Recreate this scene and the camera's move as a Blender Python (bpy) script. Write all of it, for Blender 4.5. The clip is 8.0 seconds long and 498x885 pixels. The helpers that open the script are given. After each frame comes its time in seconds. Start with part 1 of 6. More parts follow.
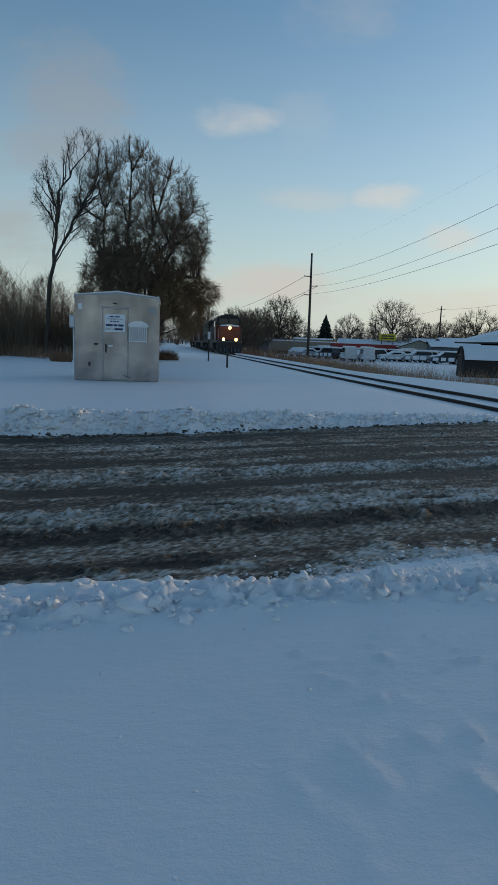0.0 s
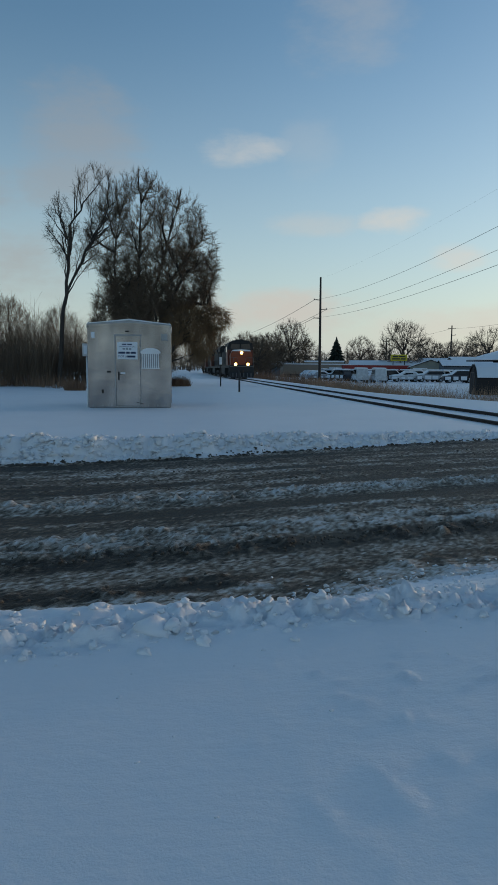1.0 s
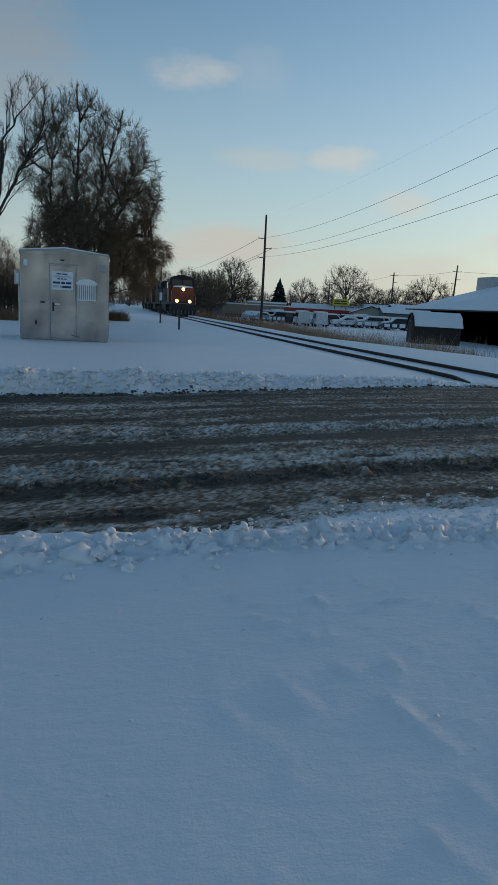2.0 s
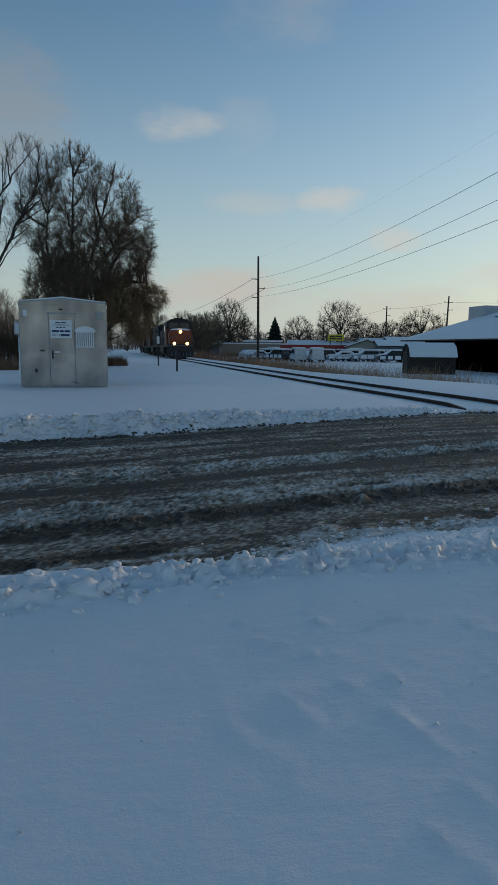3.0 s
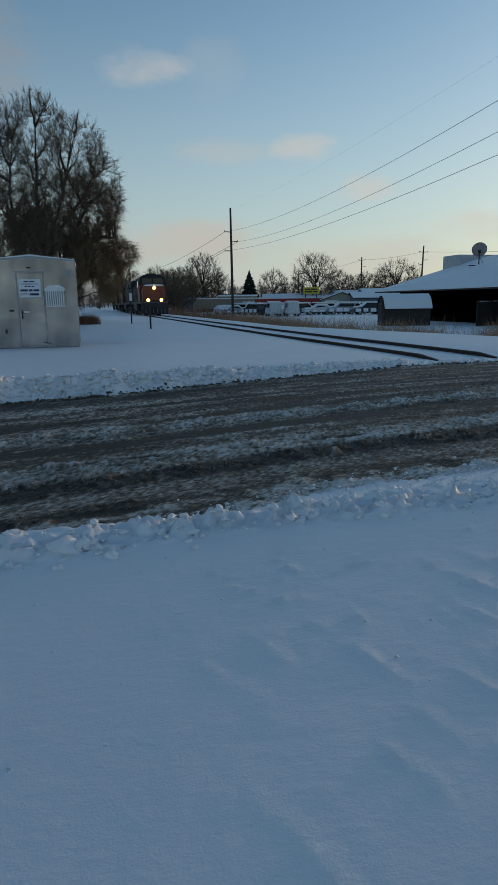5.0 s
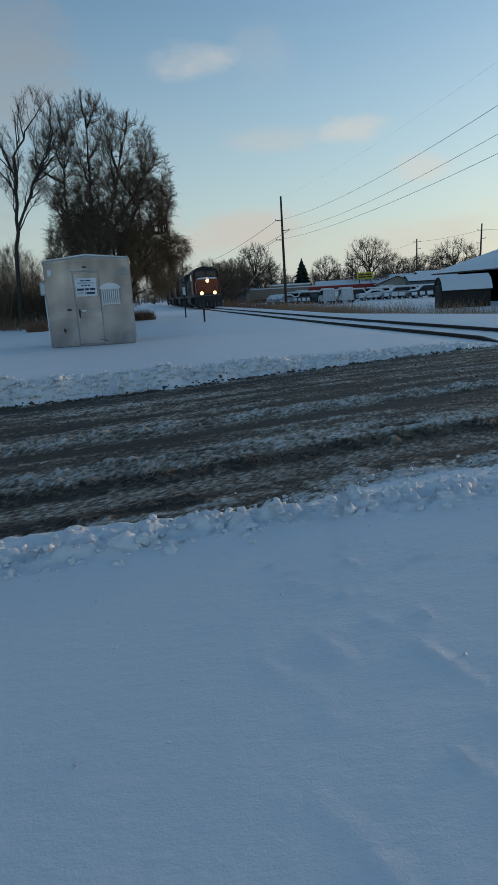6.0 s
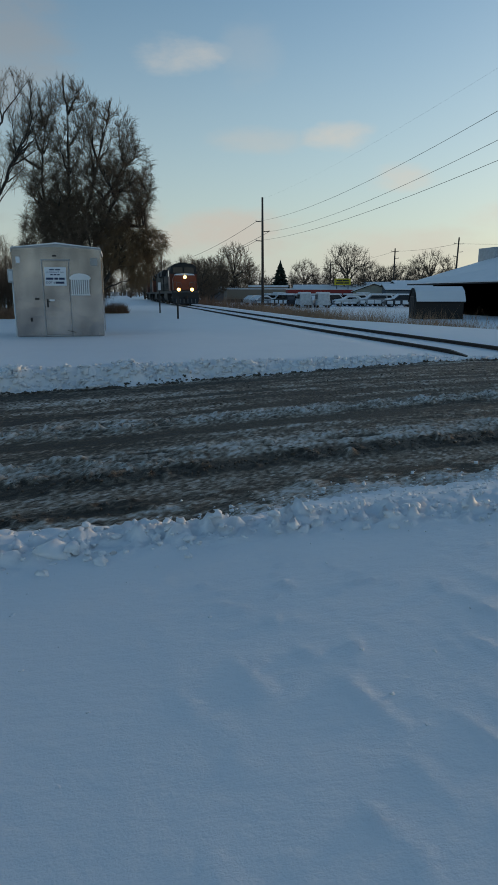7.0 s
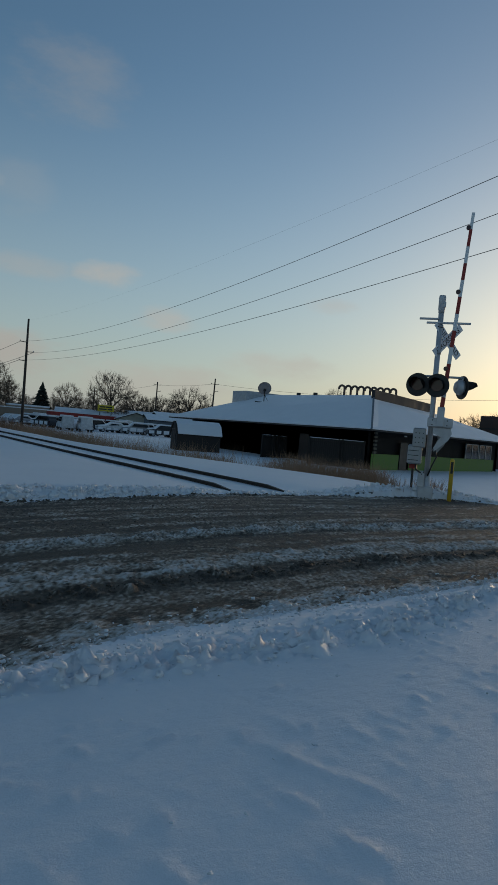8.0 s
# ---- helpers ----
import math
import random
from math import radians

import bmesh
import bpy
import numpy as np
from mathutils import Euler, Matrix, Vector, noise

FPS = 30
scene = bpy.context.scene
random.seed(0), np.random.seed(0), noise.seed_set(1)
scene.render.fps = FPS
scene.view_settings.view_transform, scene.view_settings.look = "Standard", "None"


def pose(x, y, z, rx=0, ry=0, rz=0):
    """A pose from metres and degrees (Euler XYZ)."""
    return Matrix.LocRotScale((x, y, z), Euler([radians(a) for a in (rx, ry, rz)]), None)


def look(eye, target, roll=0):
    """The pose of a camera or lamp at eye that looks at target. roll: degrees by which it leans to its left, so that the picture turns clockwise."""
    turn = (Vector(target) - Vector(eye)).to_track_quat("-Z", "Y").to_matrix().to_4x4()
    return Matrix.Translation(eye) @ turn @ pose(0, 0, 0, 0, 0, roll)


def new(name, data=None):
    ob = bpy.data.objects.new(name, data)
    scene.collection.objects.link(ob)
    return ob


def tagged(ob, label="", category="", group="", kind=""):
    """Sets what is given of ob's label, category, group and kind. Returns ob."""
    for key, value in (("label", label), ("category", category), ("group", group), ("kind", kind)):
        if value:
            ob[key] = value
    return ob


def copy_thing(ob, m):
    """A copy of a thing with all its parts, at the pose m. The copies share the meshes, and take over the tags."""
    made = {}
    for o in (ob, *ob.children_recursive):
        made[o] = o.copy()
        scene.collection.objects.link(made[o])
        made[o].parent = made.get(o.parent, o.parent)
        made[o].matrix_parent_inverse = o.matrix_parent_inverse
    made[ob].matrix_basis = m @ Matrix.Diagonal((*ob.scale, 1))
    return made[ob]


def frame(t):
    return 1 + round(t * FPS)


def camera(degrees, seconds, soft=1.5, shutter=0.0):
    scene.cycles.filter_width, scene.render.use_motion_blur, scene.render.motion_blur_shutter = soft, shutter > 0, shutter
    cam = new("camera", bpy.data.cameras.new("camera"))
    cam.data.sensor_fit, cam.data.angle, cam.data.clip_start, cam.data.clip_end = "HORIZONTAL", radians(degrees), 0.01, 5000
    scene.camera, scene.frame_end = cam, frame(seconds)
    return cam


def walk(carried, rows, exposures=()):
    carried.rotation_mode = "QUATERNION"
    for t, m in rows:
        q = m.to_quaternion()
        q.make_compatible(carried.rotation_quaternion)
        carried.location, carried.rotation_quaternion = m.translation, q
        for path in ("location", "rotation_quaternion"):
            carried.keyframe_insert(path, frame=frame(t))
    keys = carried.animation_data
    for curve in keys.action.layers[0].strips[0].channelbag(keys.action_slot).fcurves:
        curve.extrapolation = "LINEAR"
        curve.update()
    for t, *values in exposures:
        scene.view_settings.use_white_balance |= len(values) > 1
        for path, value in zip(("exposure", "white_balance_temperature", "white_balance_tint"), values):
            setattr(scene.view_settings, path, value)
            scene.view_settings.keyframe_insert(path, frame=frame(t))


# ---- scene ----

# ---------------------------------------------------------------- camera
cam = camera(42.94, 8.0)


def aim(x, y, z, yaw, pitch, roll):
    """A hand-held pose: yaw to the left of the track, pitch up, lean to the left."""
    a, p = radians(yaw), radians(pitch)
    eye = Vector((x, y, z))
    return look(eye, eye + Vector((-math.sin(a) * math.cos(p), math.cos(a) * math.cos(p), math.sin(p))), roll)


PATH = [
    (0.0, -0.002, 0.003, 1.654, -7.86, -9.03, 2.06),
    (0.2, -0.028, -0.007, 1.651, -8.37, -8.94, 1.69),
    (0.5, 0.000, -0.009, 1.646, -9.48, -6.41, 1.25),
    (0.7, -0.030, -0.014, 1.637, -7.19, -6.77, 1.47),
    (1.0, 0.001, 0.016, 1.620, -6.55, -6.86, 0.43),
    (1.2, -0.020, 0.015, 1.612, -9.02, -8.37, 3.03),
    (1.5, -0.007, 0.051, 1.599, -11.03, -12.38, 4.27),
    (1.7, 0.016, -0.018, 1.622, -12.69, -12.18, 3.54),
    (2.8, 0.089, -0.176, 1.595, -10.66, -11.61, 2.05),
    (3.0, 0.047, -0.247, 1.605, -12.02, -8.63, 0.54),
    (3.2, -0.018, -0.282, 1.595, -15.04, -10.87, 0.83),
    (3.5, -0.063, -0.328, 1.583, -13.44, -14.50, 1.82),
    (3.7, -0.059, -0.350, 1.570, -13.88, -14.78, 3.34),
    (4.0, -0.075, -0.344, 1.577, -16.56, -11.34, 5.30),
    (4.2, -0.100, -0.350, 1.582, -20.21, -11.76, 8.80),
    (4.5, -0.033, -0.341, 1.597, -17.82, -14.66, 4.79),
    (4.7, 0.021, -0.347, 1.617, -16.63, -12.11, 1.20),
    (5.8, 0.113, -0.298, 1.622, -8.79, -13.73, -2.76),
    (6.0, 0.091, -0.290, 1.621, -8.71, -13.29, -3.43),
    (6.2, 0.070, -0.253, 1.616, -5.46, -15.63, -1.28),
    (6.5, 0.083, -0.175, 1.597, -2.44, -16.42, 1.42),
    (6.7, 0.078, -0.181, 1.591, -4.81, -15.01, 1.04),
    (6.9, 0.098, -0.149, 1.585, -5.64, -13.60, 1.03),
    (7.0, 0.279, -0.140, 1.633, -11.41, -13.40, 0.01),
    (7.5, 0.284, -0.021, 1.619, -18.95, -12.53, 1.79),
    (7.6, 0.242, 0.023, 1.616, -21.90, -9.53, 1.99),
    (7.7, 0.218, 0.060, 1.628, -26.29, -4.93, 3.05),
    (7.8, 0.180, 0.078, 1.650, -30.50, -1.75, 5.22),
    (7.9, 0.110, 0.038, 1.672, -33.22, -1.41, 6.31),
    (8.0, 0.080, -0.028, 1.700, -32.60, -1.16, 4.87),
]
EXPOSURES = [(0.0, 1.02, 6500, 6), (1.5, 0.96, 6500, 6), (3.5, 0.82, 6500, 6), (4.0, 0.86, 6500, 6), (4.5, 0.78, 6500, 6), (6.5, 1.04, 6500, 6), (7.0, 0.92, 6700, 6), (7.5, 0.84, 6600, 6), (8.0, 0.42, 6500, 6)]
walk(cam, [(t, aim(*row)) for t, *row in PATH], EXPOSURES)

# ---------------------------------------------------------------- sky and sun
SUN_AZIMUTH, SUN_HEIGHT = 67.0, 4.0          # degrees to the right of the track, above the horizon


def make_world():
    w = bpy.data.worlds.new("evening_sky")
    scene.world = w
    w.use_nodes = True
    nt = w.node_tree
    n, l = nt.nodes, nt.links
    n.clear()
    out, bg = n.new("ShaderNodeOutputWorld"), n.new("ShaderNodeBackground")
    sky = n.new("ShaderNodeTexSky")
    sky.sky_type, sky.sun_disc = "NISHITA", False
    sky.sun_elevation, sky.sun_rotation = radians(SUN_HEIGHT), radians(SUN_AZIMUTH)
    sky.air_density, sky.dust_density, sky.ozone_density = 1.0, 0.9, 2.5
    geo = n.new("ShaderNodeTexCoord")

    def math_node(op, a, b=None, clamp=False):
        m = n.new("ShaderNodeMath")
        m.operation, m.use_clamp = op, clamp
        for k, v in ((0, a), (1, b)):
            if v is None:
                continue
            if isinstance(v, (int, float)):
                m.inputs[k].default_value = v
            else:
                l.new(v, m.inputs[k])
        return m.outputs[0]

    wob = n.new("ShaderNodeTexNoise")
    wob.inputs["Scale"].default_value, wob.inputs["Detail"].default_value, wob.inputs["Roughness"].default_value = 7.0, 7.0, 0.62
    stretch = n.new("ShaderNodeMapping")
    stretch.inputs["Scale"].default_value = (1.0, 1.0, 2.4)
    l.new(geo.outputs["Generated"], stretch.inputs["Vector"])
    l.new(stretch.outputs[0], wob.inputs["Vector"])
    rough = math_node("MULTIPLY", math_node("SUBTRACT", wob.outputs["Fac"], 0.5), -4.5)
    # pale winter haze low over the whole horizon
    split = n.new("ShaderNodeSeparateXYZ")
    l.new(geo.outputs["Generated"], split.inputs[0])
    low = math_node("SUBTRACT", 1.0, math_node("DIVIDE", math_node("MAXIMUM", split.outputs["Z"], 0.0), HAZE_TOP), True)
    haze = n.new("ShaderNodeMix")
    haze.data_type = "RGBA"
    l.new(math_node("MULTIPLY", math_node("POWER", low, 1.6), HAZE), haze.inputs["Factor"])
    l.new(sky.outputs["Color"], haze.inputs["A"])
    haze.inputs["B"].default_value = HAZE_COLOUR
    cover, shade = None, None
    # soft evening clouds: azimuth, height, half width, half height in degrees, weight
    for az, el, wa, we, k, dusk in CLOUDS:
        a, e = radians(az), radians(el)
        c = Vector((math.sin(a) * math.cos(e), math.cos(a) * math.cos(e), math.sin(e)))
        side = Vector((math.cos(a), -math.sin(a), 0))
        up = side.cross(c)
        terms = []
        for axis, half in ((side, wa), (up, we)):
            d = n.new("ShaderNodeVectorMath")
            d.operation = "DOT_PRODUCT"
            l.new(geo.outputs["Generated"], d.inputs[0])
            d.inputs[1].default_value = axis / math.sin(radians(half))
            terms.append(math_node("POWER", math_node("ABSOLUTE", d.outputs["Value"]), 2.0))
        front = n.new("ShaderNodeVectorMath")
        front.operation = "DOT_PRODUCT"
        l.new(geo.outputs["Generated"], front.inputs[0])
        front.inputs[1].default_value = c
        r = math_node("ADD", math_node("ADD", terms[0], terms[1]), rough)
        soft = n.new("ShaderNodeMapRange")
        soft.interpolation_type = "SMOOTHSTEP"
        soft.inputs["From Min"].default_value, soft.inputs["From Max"].default_value = 1.5, -0.6
        l.new(r, soft.inputs["Value"])
        v = math_node("MULTIPLY", soft.outputs[0], k)
        v = math_node("MULTIPLY", v, math_node("GREATER_THAN", front.outputs["Value"], 0.0))
        cover = v if cover is None else math_node("MAXIMUM", cover, v)
        v = math_node("MULTIPLY", v, dusk)
        shade = v if shade is None else math_node("MAXIMUM", shade, v)
    tint = n.new("ShaderNodeMix")
    tint.data_type = "RGBA"
    l.new(cover, tint.inputs["Factor"])
    l.new(haze.outputs["Result"], tint.inputs["A"])
    tone = n.new("ShaderNodeMix")
    tone.data_type = "RGBA"
    l.new(math_node("DIVIDE", shade, math_node("MAXIMUM", cover, 0.001), True), tone.inputs["Factor"])
    tone.inputs["A"].default_value, tone.inputs["B"].default_value = CLOUD_COLOUR, DUSK_COLOUR
    l.new(tone.outputs["Result"], tint.inputs["B"])
    l.new(tint.outputs["Result"], bg.inputs["Color"])
    bg.inputs["Strength"].default_value = SKY_STRENGTH
    l.new(bg.outputs[0], out.inputs[0])


CLOUDS = [
    (-8.0, 18.4, 4.8, 4.2, 0.48, 0.9), (-9.5, 14.6, 3.6, 2.6, 0.45, 0.9), (5.6, 17.9, 3.2, 1.3, 0.50, 0.0), (8.0, 18.2, 2.2, 0.7, 0.22, 0.0), (18.6, 12.3, 2.9, 1.1, 0.66, 0.0), (12.0, 12.2, 4.5, 1.0, 0.35, 0.2), (8.5, 4.8, 9.0, 2.0, 0.85, 0.25), (24.0, 3.6, 8.0, 1.6, 0.6, 0.1),
    (2.8, 5.4, 2.6, 2.0, 0.6, 0.4), (14.7, 26.5, 5.0, 3.0, 0.3, 0.5), (11.8, 18.2, 2.6, 2.4, 0.13, 0.2), (23.8, 9.0, 2.6, 1.2, 0.62, 0.0), (39.0, 11.4, 2.4, 0.9, 0.42, 0.0), (34.5, 5.8, 4.5, 1.3, 0.55, 0.0),
    (-13.0, 8.4, 5.0, 3.5, 0.6, 0.8), (-20.0, 13.0, 7.0, 4.0, 0.6, 0.9), (-40.0, 14.0, 12.0, 5.0, 0.5, 0.9), (80.0, 16.0, 14.0, 4.0, 0.4, 0.2), (130.0, 20.0, 18.0, 6.0, 0.5, 0.5), (-110.0, 16.0, 20.0, 6.0, 0.5, 0.8),
]
DUSK_COLOUR = (0.98, 0.98, 1.02, 1)
CLOUD_COLOUR = (2.35, 2.12, 1.92, 1)
HAZE, HAZE_TOP, HAZE_COLOUR = 0.82, 0.48, (1.90, 2.13, 2.30, 1)
SKY_STRENGTH = 0.15
make_world()

sun = new("sun", bpy.data.lights.new("sun", "SUN"))
sun.data.energy, sun.data.angle, sun.data.color = 0.55, radians(4.0), (1.0, 0.72, 0.46)
sa, se = radians(SUN_AZIMUTH), radians(SUN_HEIGHT)
sun.matrix_basis = look((0, 0, 0), (-math.sin(sa) * math.cos(se), -math.cos(sa) * math.cos(se), -math.sin(se)))

# ---------------------------------------------------------------- materials
class Nodes:
    """A short way to write node materials."""

    def __init__(self, name):
        self.m = bpy.data.materials.new(name)
        self.m.use_nodes = True
        self.nt = self.m.node_tree
        self.bsdf = self.nt.nodes["Principled BSDF"]

    def node(self, kind, **inputs):
        nd = self.nt.nodes.new(kind)
        for k, v in inputs.items():
            self.put(nd.inputs[k.replace("_", " ")], v)
        return nd

    def put(self, socket, v):
        if isinstance(v, bpy.types.NodeSocket):
            self.nt.links.new(v, socket)
        else:
            socket.default_value = v

    def noise(self, scale, detail=4.0, rough=0.55, space="Object", stretch=(1, 1, 1)):
        tc = self.node("ShaderNodeTexCoord")
        mp = self.node("ShaderNodeMapping", Vector=tc.outputs[space], Scale=stretch)
        nz = self.node("ShaderNodeTexNoise", Vector=mp.outputs[0], Scale=scale, Detail=detail, Roughness=rough)
        return nz.outputs["Fac"]

    def ramp(self, fac, *stops):
        r = self.node("ShaderNodeValToRGB", Fac=fac)
        e = r.color_ramp.elements
        while len(e) < len(stops):
            e.new(0.5)
        for el, (p, c) in zip(e, stops):
            el.position, el.color = p, (*c, 1) if len(c) == 3 else c
        return r.outputs["Color"]

    def mix(self, fac, a, b, blend="MIX"):
        mx = self.node("ShaderNodeMix")
        mx.data_type, mx.blend_type = "RGBA", blend
        for k, v in (("Factor", fac), ("A", a), ("B", b)):
            self.put(mx.inputs[k] if k == "Factor" else [s for s in mx.inputs if s.name == k and s.type == "RGBA"][0],
                     (*v, 1) if isinstance(v, tuple) and len(v) == 3 else v)
        return [s for s in mx.outputs if s.type == "RGBA"][0]

    def calc(self, op, a, b=0.0):
        m = self.node("ShaderNodeMath")
        m.operation = op
        self.put(m.inputs[0], a)
        self.put(m.inputs[1], b)
        return m.outputs[0]

    def bump(self, height, strength=0.3, distance=0.02):
        b = self.node("ShaderNodeBump", Height=height, Strength=strength, Distance=distance)
        self.put(self.bsdf.inputs["Normal"], b.outputs[0])

    def done(self, colour=None, rough=None, metal=None, **more):
        for k, v in (("Base Color", colour), ("Roughness", rough), ("Metallic", metal), *((k.replace("_", " "), v) for k, v in more.items())):
            if v is not None:
                self.put(self.bsdf.inputs[k], (*v, 1) if isinstance(v, tuple) and len(v) == 3 else v)
        return self.m


def plain(name, c, rough=0.6, metal=0.0, vary=0.25, scale=3.0, grain=40.0, bump=0.15, dist=0.004):
    """Paint or stuff with large stains and fine grain."""
    k = Nodes(name)
    big, fine = k.noise(scale, 5), k.noise(grain, 3)
    dark = tuple(v * (1 - vary) for v in c)
    light = tuple(min(1, v * (1 + vary * 0.7)) for v in c)
    col = k.mix(k.calc("MULTIPLY", fine, 0.5), k.ramp(big, (0.3, dark), (0.7, light)), c)
    k.bump(fine, bump, dist)
    rg = k.ramp(big, (0.3, (rough * 0.85,) * 3), (0.7, (min(1, rough * 1.15),) * 3))
    return k.done(col, rg, metal)


def glow(name, c, strength):
    k = Nodes(name)
    return k.done((0.9, 0.85, 0.7), 0.3, Emission_Color=(*c, 1), Emission_Strength=strength)


def snow_material():
    k = Nodes("snow")
    fine, mid, big = k.noise(120, 3), k.noise(14, 6, 0.62, stretch=(0.7, 1.3, 1)), k.noise(0.8, 3)
    crust = k.noise(3.2, 5, 0.6, stretch=(0.45, 1.2, 1))
    col = k.mix(big, (0.74, 0.755, 0.785), (0.83, 0.84, 0.855))
    h = k.calc("ADD", k.calc("MULTIPLY", fine, 0.12), k.calc("ADD", k.calc("MULTIPLY", mid, 0.5), k.calc("MULTIPLY", crust, 0.8)))
    k.bump(h, 0.50, 0.035)
    return k.done(col, 0.52, Subsurface_Weight=0.0, Specular_IOR_Level=0.5)


def road_material():
    """Wet asphalt under brown, grainy slush: the built whiteness of the slush drives the mix."""
    k = Nodes("slushy_road")
    at = k.node("ShaderNodeAttribute")
    at.attribute_name = "slush"
    streak = k.noise(5, 6, 0.7, stretch=(0.16, 3.2, 1))
    fine = k.noise(30, 6, 0.75, stretch=(0.6, 1.6, 1))
    speck = k.noise(95, 3, 0.7, stretch=(0.8, 1.3, 1))
    v = k.calc("ADD", at.outputs["Fac"], k.calc("MULTIPLY", k.calc("SUBTRACT", streak, 0.5), 0.42))
    v = k.calc("ADD", v, k.calc("MULTIPLY", k.calc("SUBTRACT", fine, 0.5), 0.46))
    v = k.calc("ADD", v, k.calc("MULTIPLY", k.calc("SUBTRACT", speck, 0.5), 0.62))
    col = k.ramp(v, (0.0, (0.022, 0.018, 0.013)), (0.22, (0.074, 0.058, 0.043)), (0.45, (0.225, 0.186, 0.145)), (0.70, (0.48, 0.44, 0.385)), (1.0, (0.72, 0.71, 0.70)))
    rg = k.ramp(v, (0.0, (0.5,) * 3), (0.3, (0.75,) * 3), (0.8, (0.85,) * 3))
    k.bump(k.calc("ADD", k.calc("ADD", fine, speck), k.calc("MULTIPLY", streak, 0.8)), 0.8, 0.016)
    return k.done(col, rg, Specular_IOR_Level=0.22)


def metal_sheet():
    k = Nodes("brushed_aluminium")
    streak = k.noise(5, 6, 0.6, stretch=(6, 6, 0.18))
    stain, sheen_tone = k.noise(1.8, 5, 0.6), k.noise(0.8, 2, stretch=(1.6, 1.6, 0.8))
    # broad tones put soft sky and snow reflections into the base colour
    col = k.mix(k.ramp(sheen_tone, (0.35, (0, 0, 0)), (0.65, (1, 1, 1))), (0.20, 0.205, 0.215), (0.42, 0.425, 0.435))
    col = k.mix(k.calc("MULTIPLY", streak, 0.30), col, (0.20, 0.20, 0.21))
    col = k.mix(k.calc("MULTIPLY", k.ramp(stain, (0.52, (0, 0, 0)), (0.75, (1, 1, 1))), 0.14), col, (0.15, 0.15, 0.155))
    k.bump(k.noise(1.5, 2, 0.5), 0.25, 0.03)
    return k.done(col, k.ramp(stain, (0.3, (0.16,) * 3), (0.7, (0.26,) * 3)), 0.97)


def bark_material(name, a, b):
    k = Nodes(name)
    v = k.noise(9, 5, stretch=(1, 1, 0.25))
    k.bump(v, 0.6, 0.02)
    return k.done(k.mix(v, a, b), 0.9)


def siding_material(name, c):
    k = Nodes(name)
    tc = k.node("ShaderNodeTexCoord")
    wv = k.node("ShaderNodeTexWave", Vector=tc.outputs["Object"], Scale=2.2, Distortion=0.0)
    wv.bands_direction, wv.wave_profile = "Z", "SAW"
    k.bump(wv.outputs["Fac"], 0.4, 0.02)
    st = k.noise(0.7, 5)
    return k.done(k.mix(st, tuple(v * 0.8 for v in c), c), 0.75)


SLUSH = plain("dirty_slush", (0.27, 0.25, 0.225), 0.85, 0, 0.5, 5.0, 60.0, 0.4, 0.01)
SLUSH_BROWN = plain("brown_slush", (0.085, 0.070, 0.055), 0.85, 0, 0.5, 5.0, 60.0, 0.4, 0.01)
SNOW, ROAD, ALU = snow_material(), road_material(), metal_sheet()
ALU_DARK = plain("weathered_zinc", (0.36, 0.37, 0.38), 0.5, 0.6)
GALV = plain("galvanised_steel", (0.50, 0.51, 0.53), 0.5, 0.35)
STEEL = plain("rusty_rail_steel", (0.035, 0.025, 0.02), 0.8, 0.1, 0.4)
RAIL_TOP = plain("worn_rail_head", (0.08, 0.07, 0.065), 0.6, 0.4)
TIE = plain("creosoted_wood", (0.045, 0.036, 0.030), 0.9)
BLACK = plain("black_paint", (0.014, 0.014, 0.015), 0.5)
SOOT = plain("grimy_black", (0.022, 0.021, 0.020), 0.75, 0.0, 0.4)
ORANGE = plain("orange_paint", (0.25, 0.046, 0.012), 0.42, 0.0, 0.3, 2.0)
GREEN_DARK = plain("dark_green_paint", (0.016, 0.026, 0.020), 0.45)
YELLOW = plain("yellow_paint", (0.62, 0.40, 0.03), 0.5)
RED = plain("red_paint", (0.30, 0.028, 0.022), 0.55)
WHITE = plain("white_paint", (0.74, 0.75, 0.76), 0.5, 0, 0.1)
WHITE_SIGN = plain("white_sign", (0.72, 0.75, 0.79), 0.45, 0, 0.06)
INK = plain("blue_black_ink", (0.015, 0.03, 0.09), 0.6)
BLACK_INK = plain("black_ink", (0.02, 0.02, 0.022), 0.6)
RUBBER = plain("rubber", (0.018, 0.018, 0.019), 0.85)
WOOD_POLE = bark_material("pole_wood", (0.035, 0.028, 0.022), (0.075, 0.06, 0.05))
WOOD_DARK = plain("dark_stained_boards", (0.030, 0.025, 0.022), 0.9, 0, 0.4)
WALL_DARK = plain("dark_wall_paint", (0.034, 0.030, 0.029), 0.75, 0, 0.3, 1.0)
GREEN_WALL = plain("lime_green_paint", (0.10, 0.20, 0.028), 0.6, 0, 0.2)
BARK = bark_material("bark", (0.030, 0.025, 0.021), (0.075, 0.062, 0.052))
BARK_PALE = bark_material("pale_bark", (0.09, 0.082, 0.075), (0.19, 0.175, 0.16))
TWIG = bark_material("brown_twigs", (0.085, 0.062, 0.042), (0.17, 0.12, 0.08))
TWIG_DIM = bark_material("dark_twigs", (0.085, 0.058, 0.038), (0.165, 0.112, 0.070))
# willow brown with the low sun's orange light mixed into the colour
TWIG_SUNLIT = bark_material("willow_twigs_sunlit", (0.13, 0.080, 0.040), (0.24, 0.14, 0.066))
NEEDLE = bark_material("spruce_needles", (0.010, 0.018, 0.013), (0.022, 0.036, 0.024))
STRAW = bark_material("dry_grass", (0.23, 0.135, 0.080), (0.42, 0.27, 0.165))
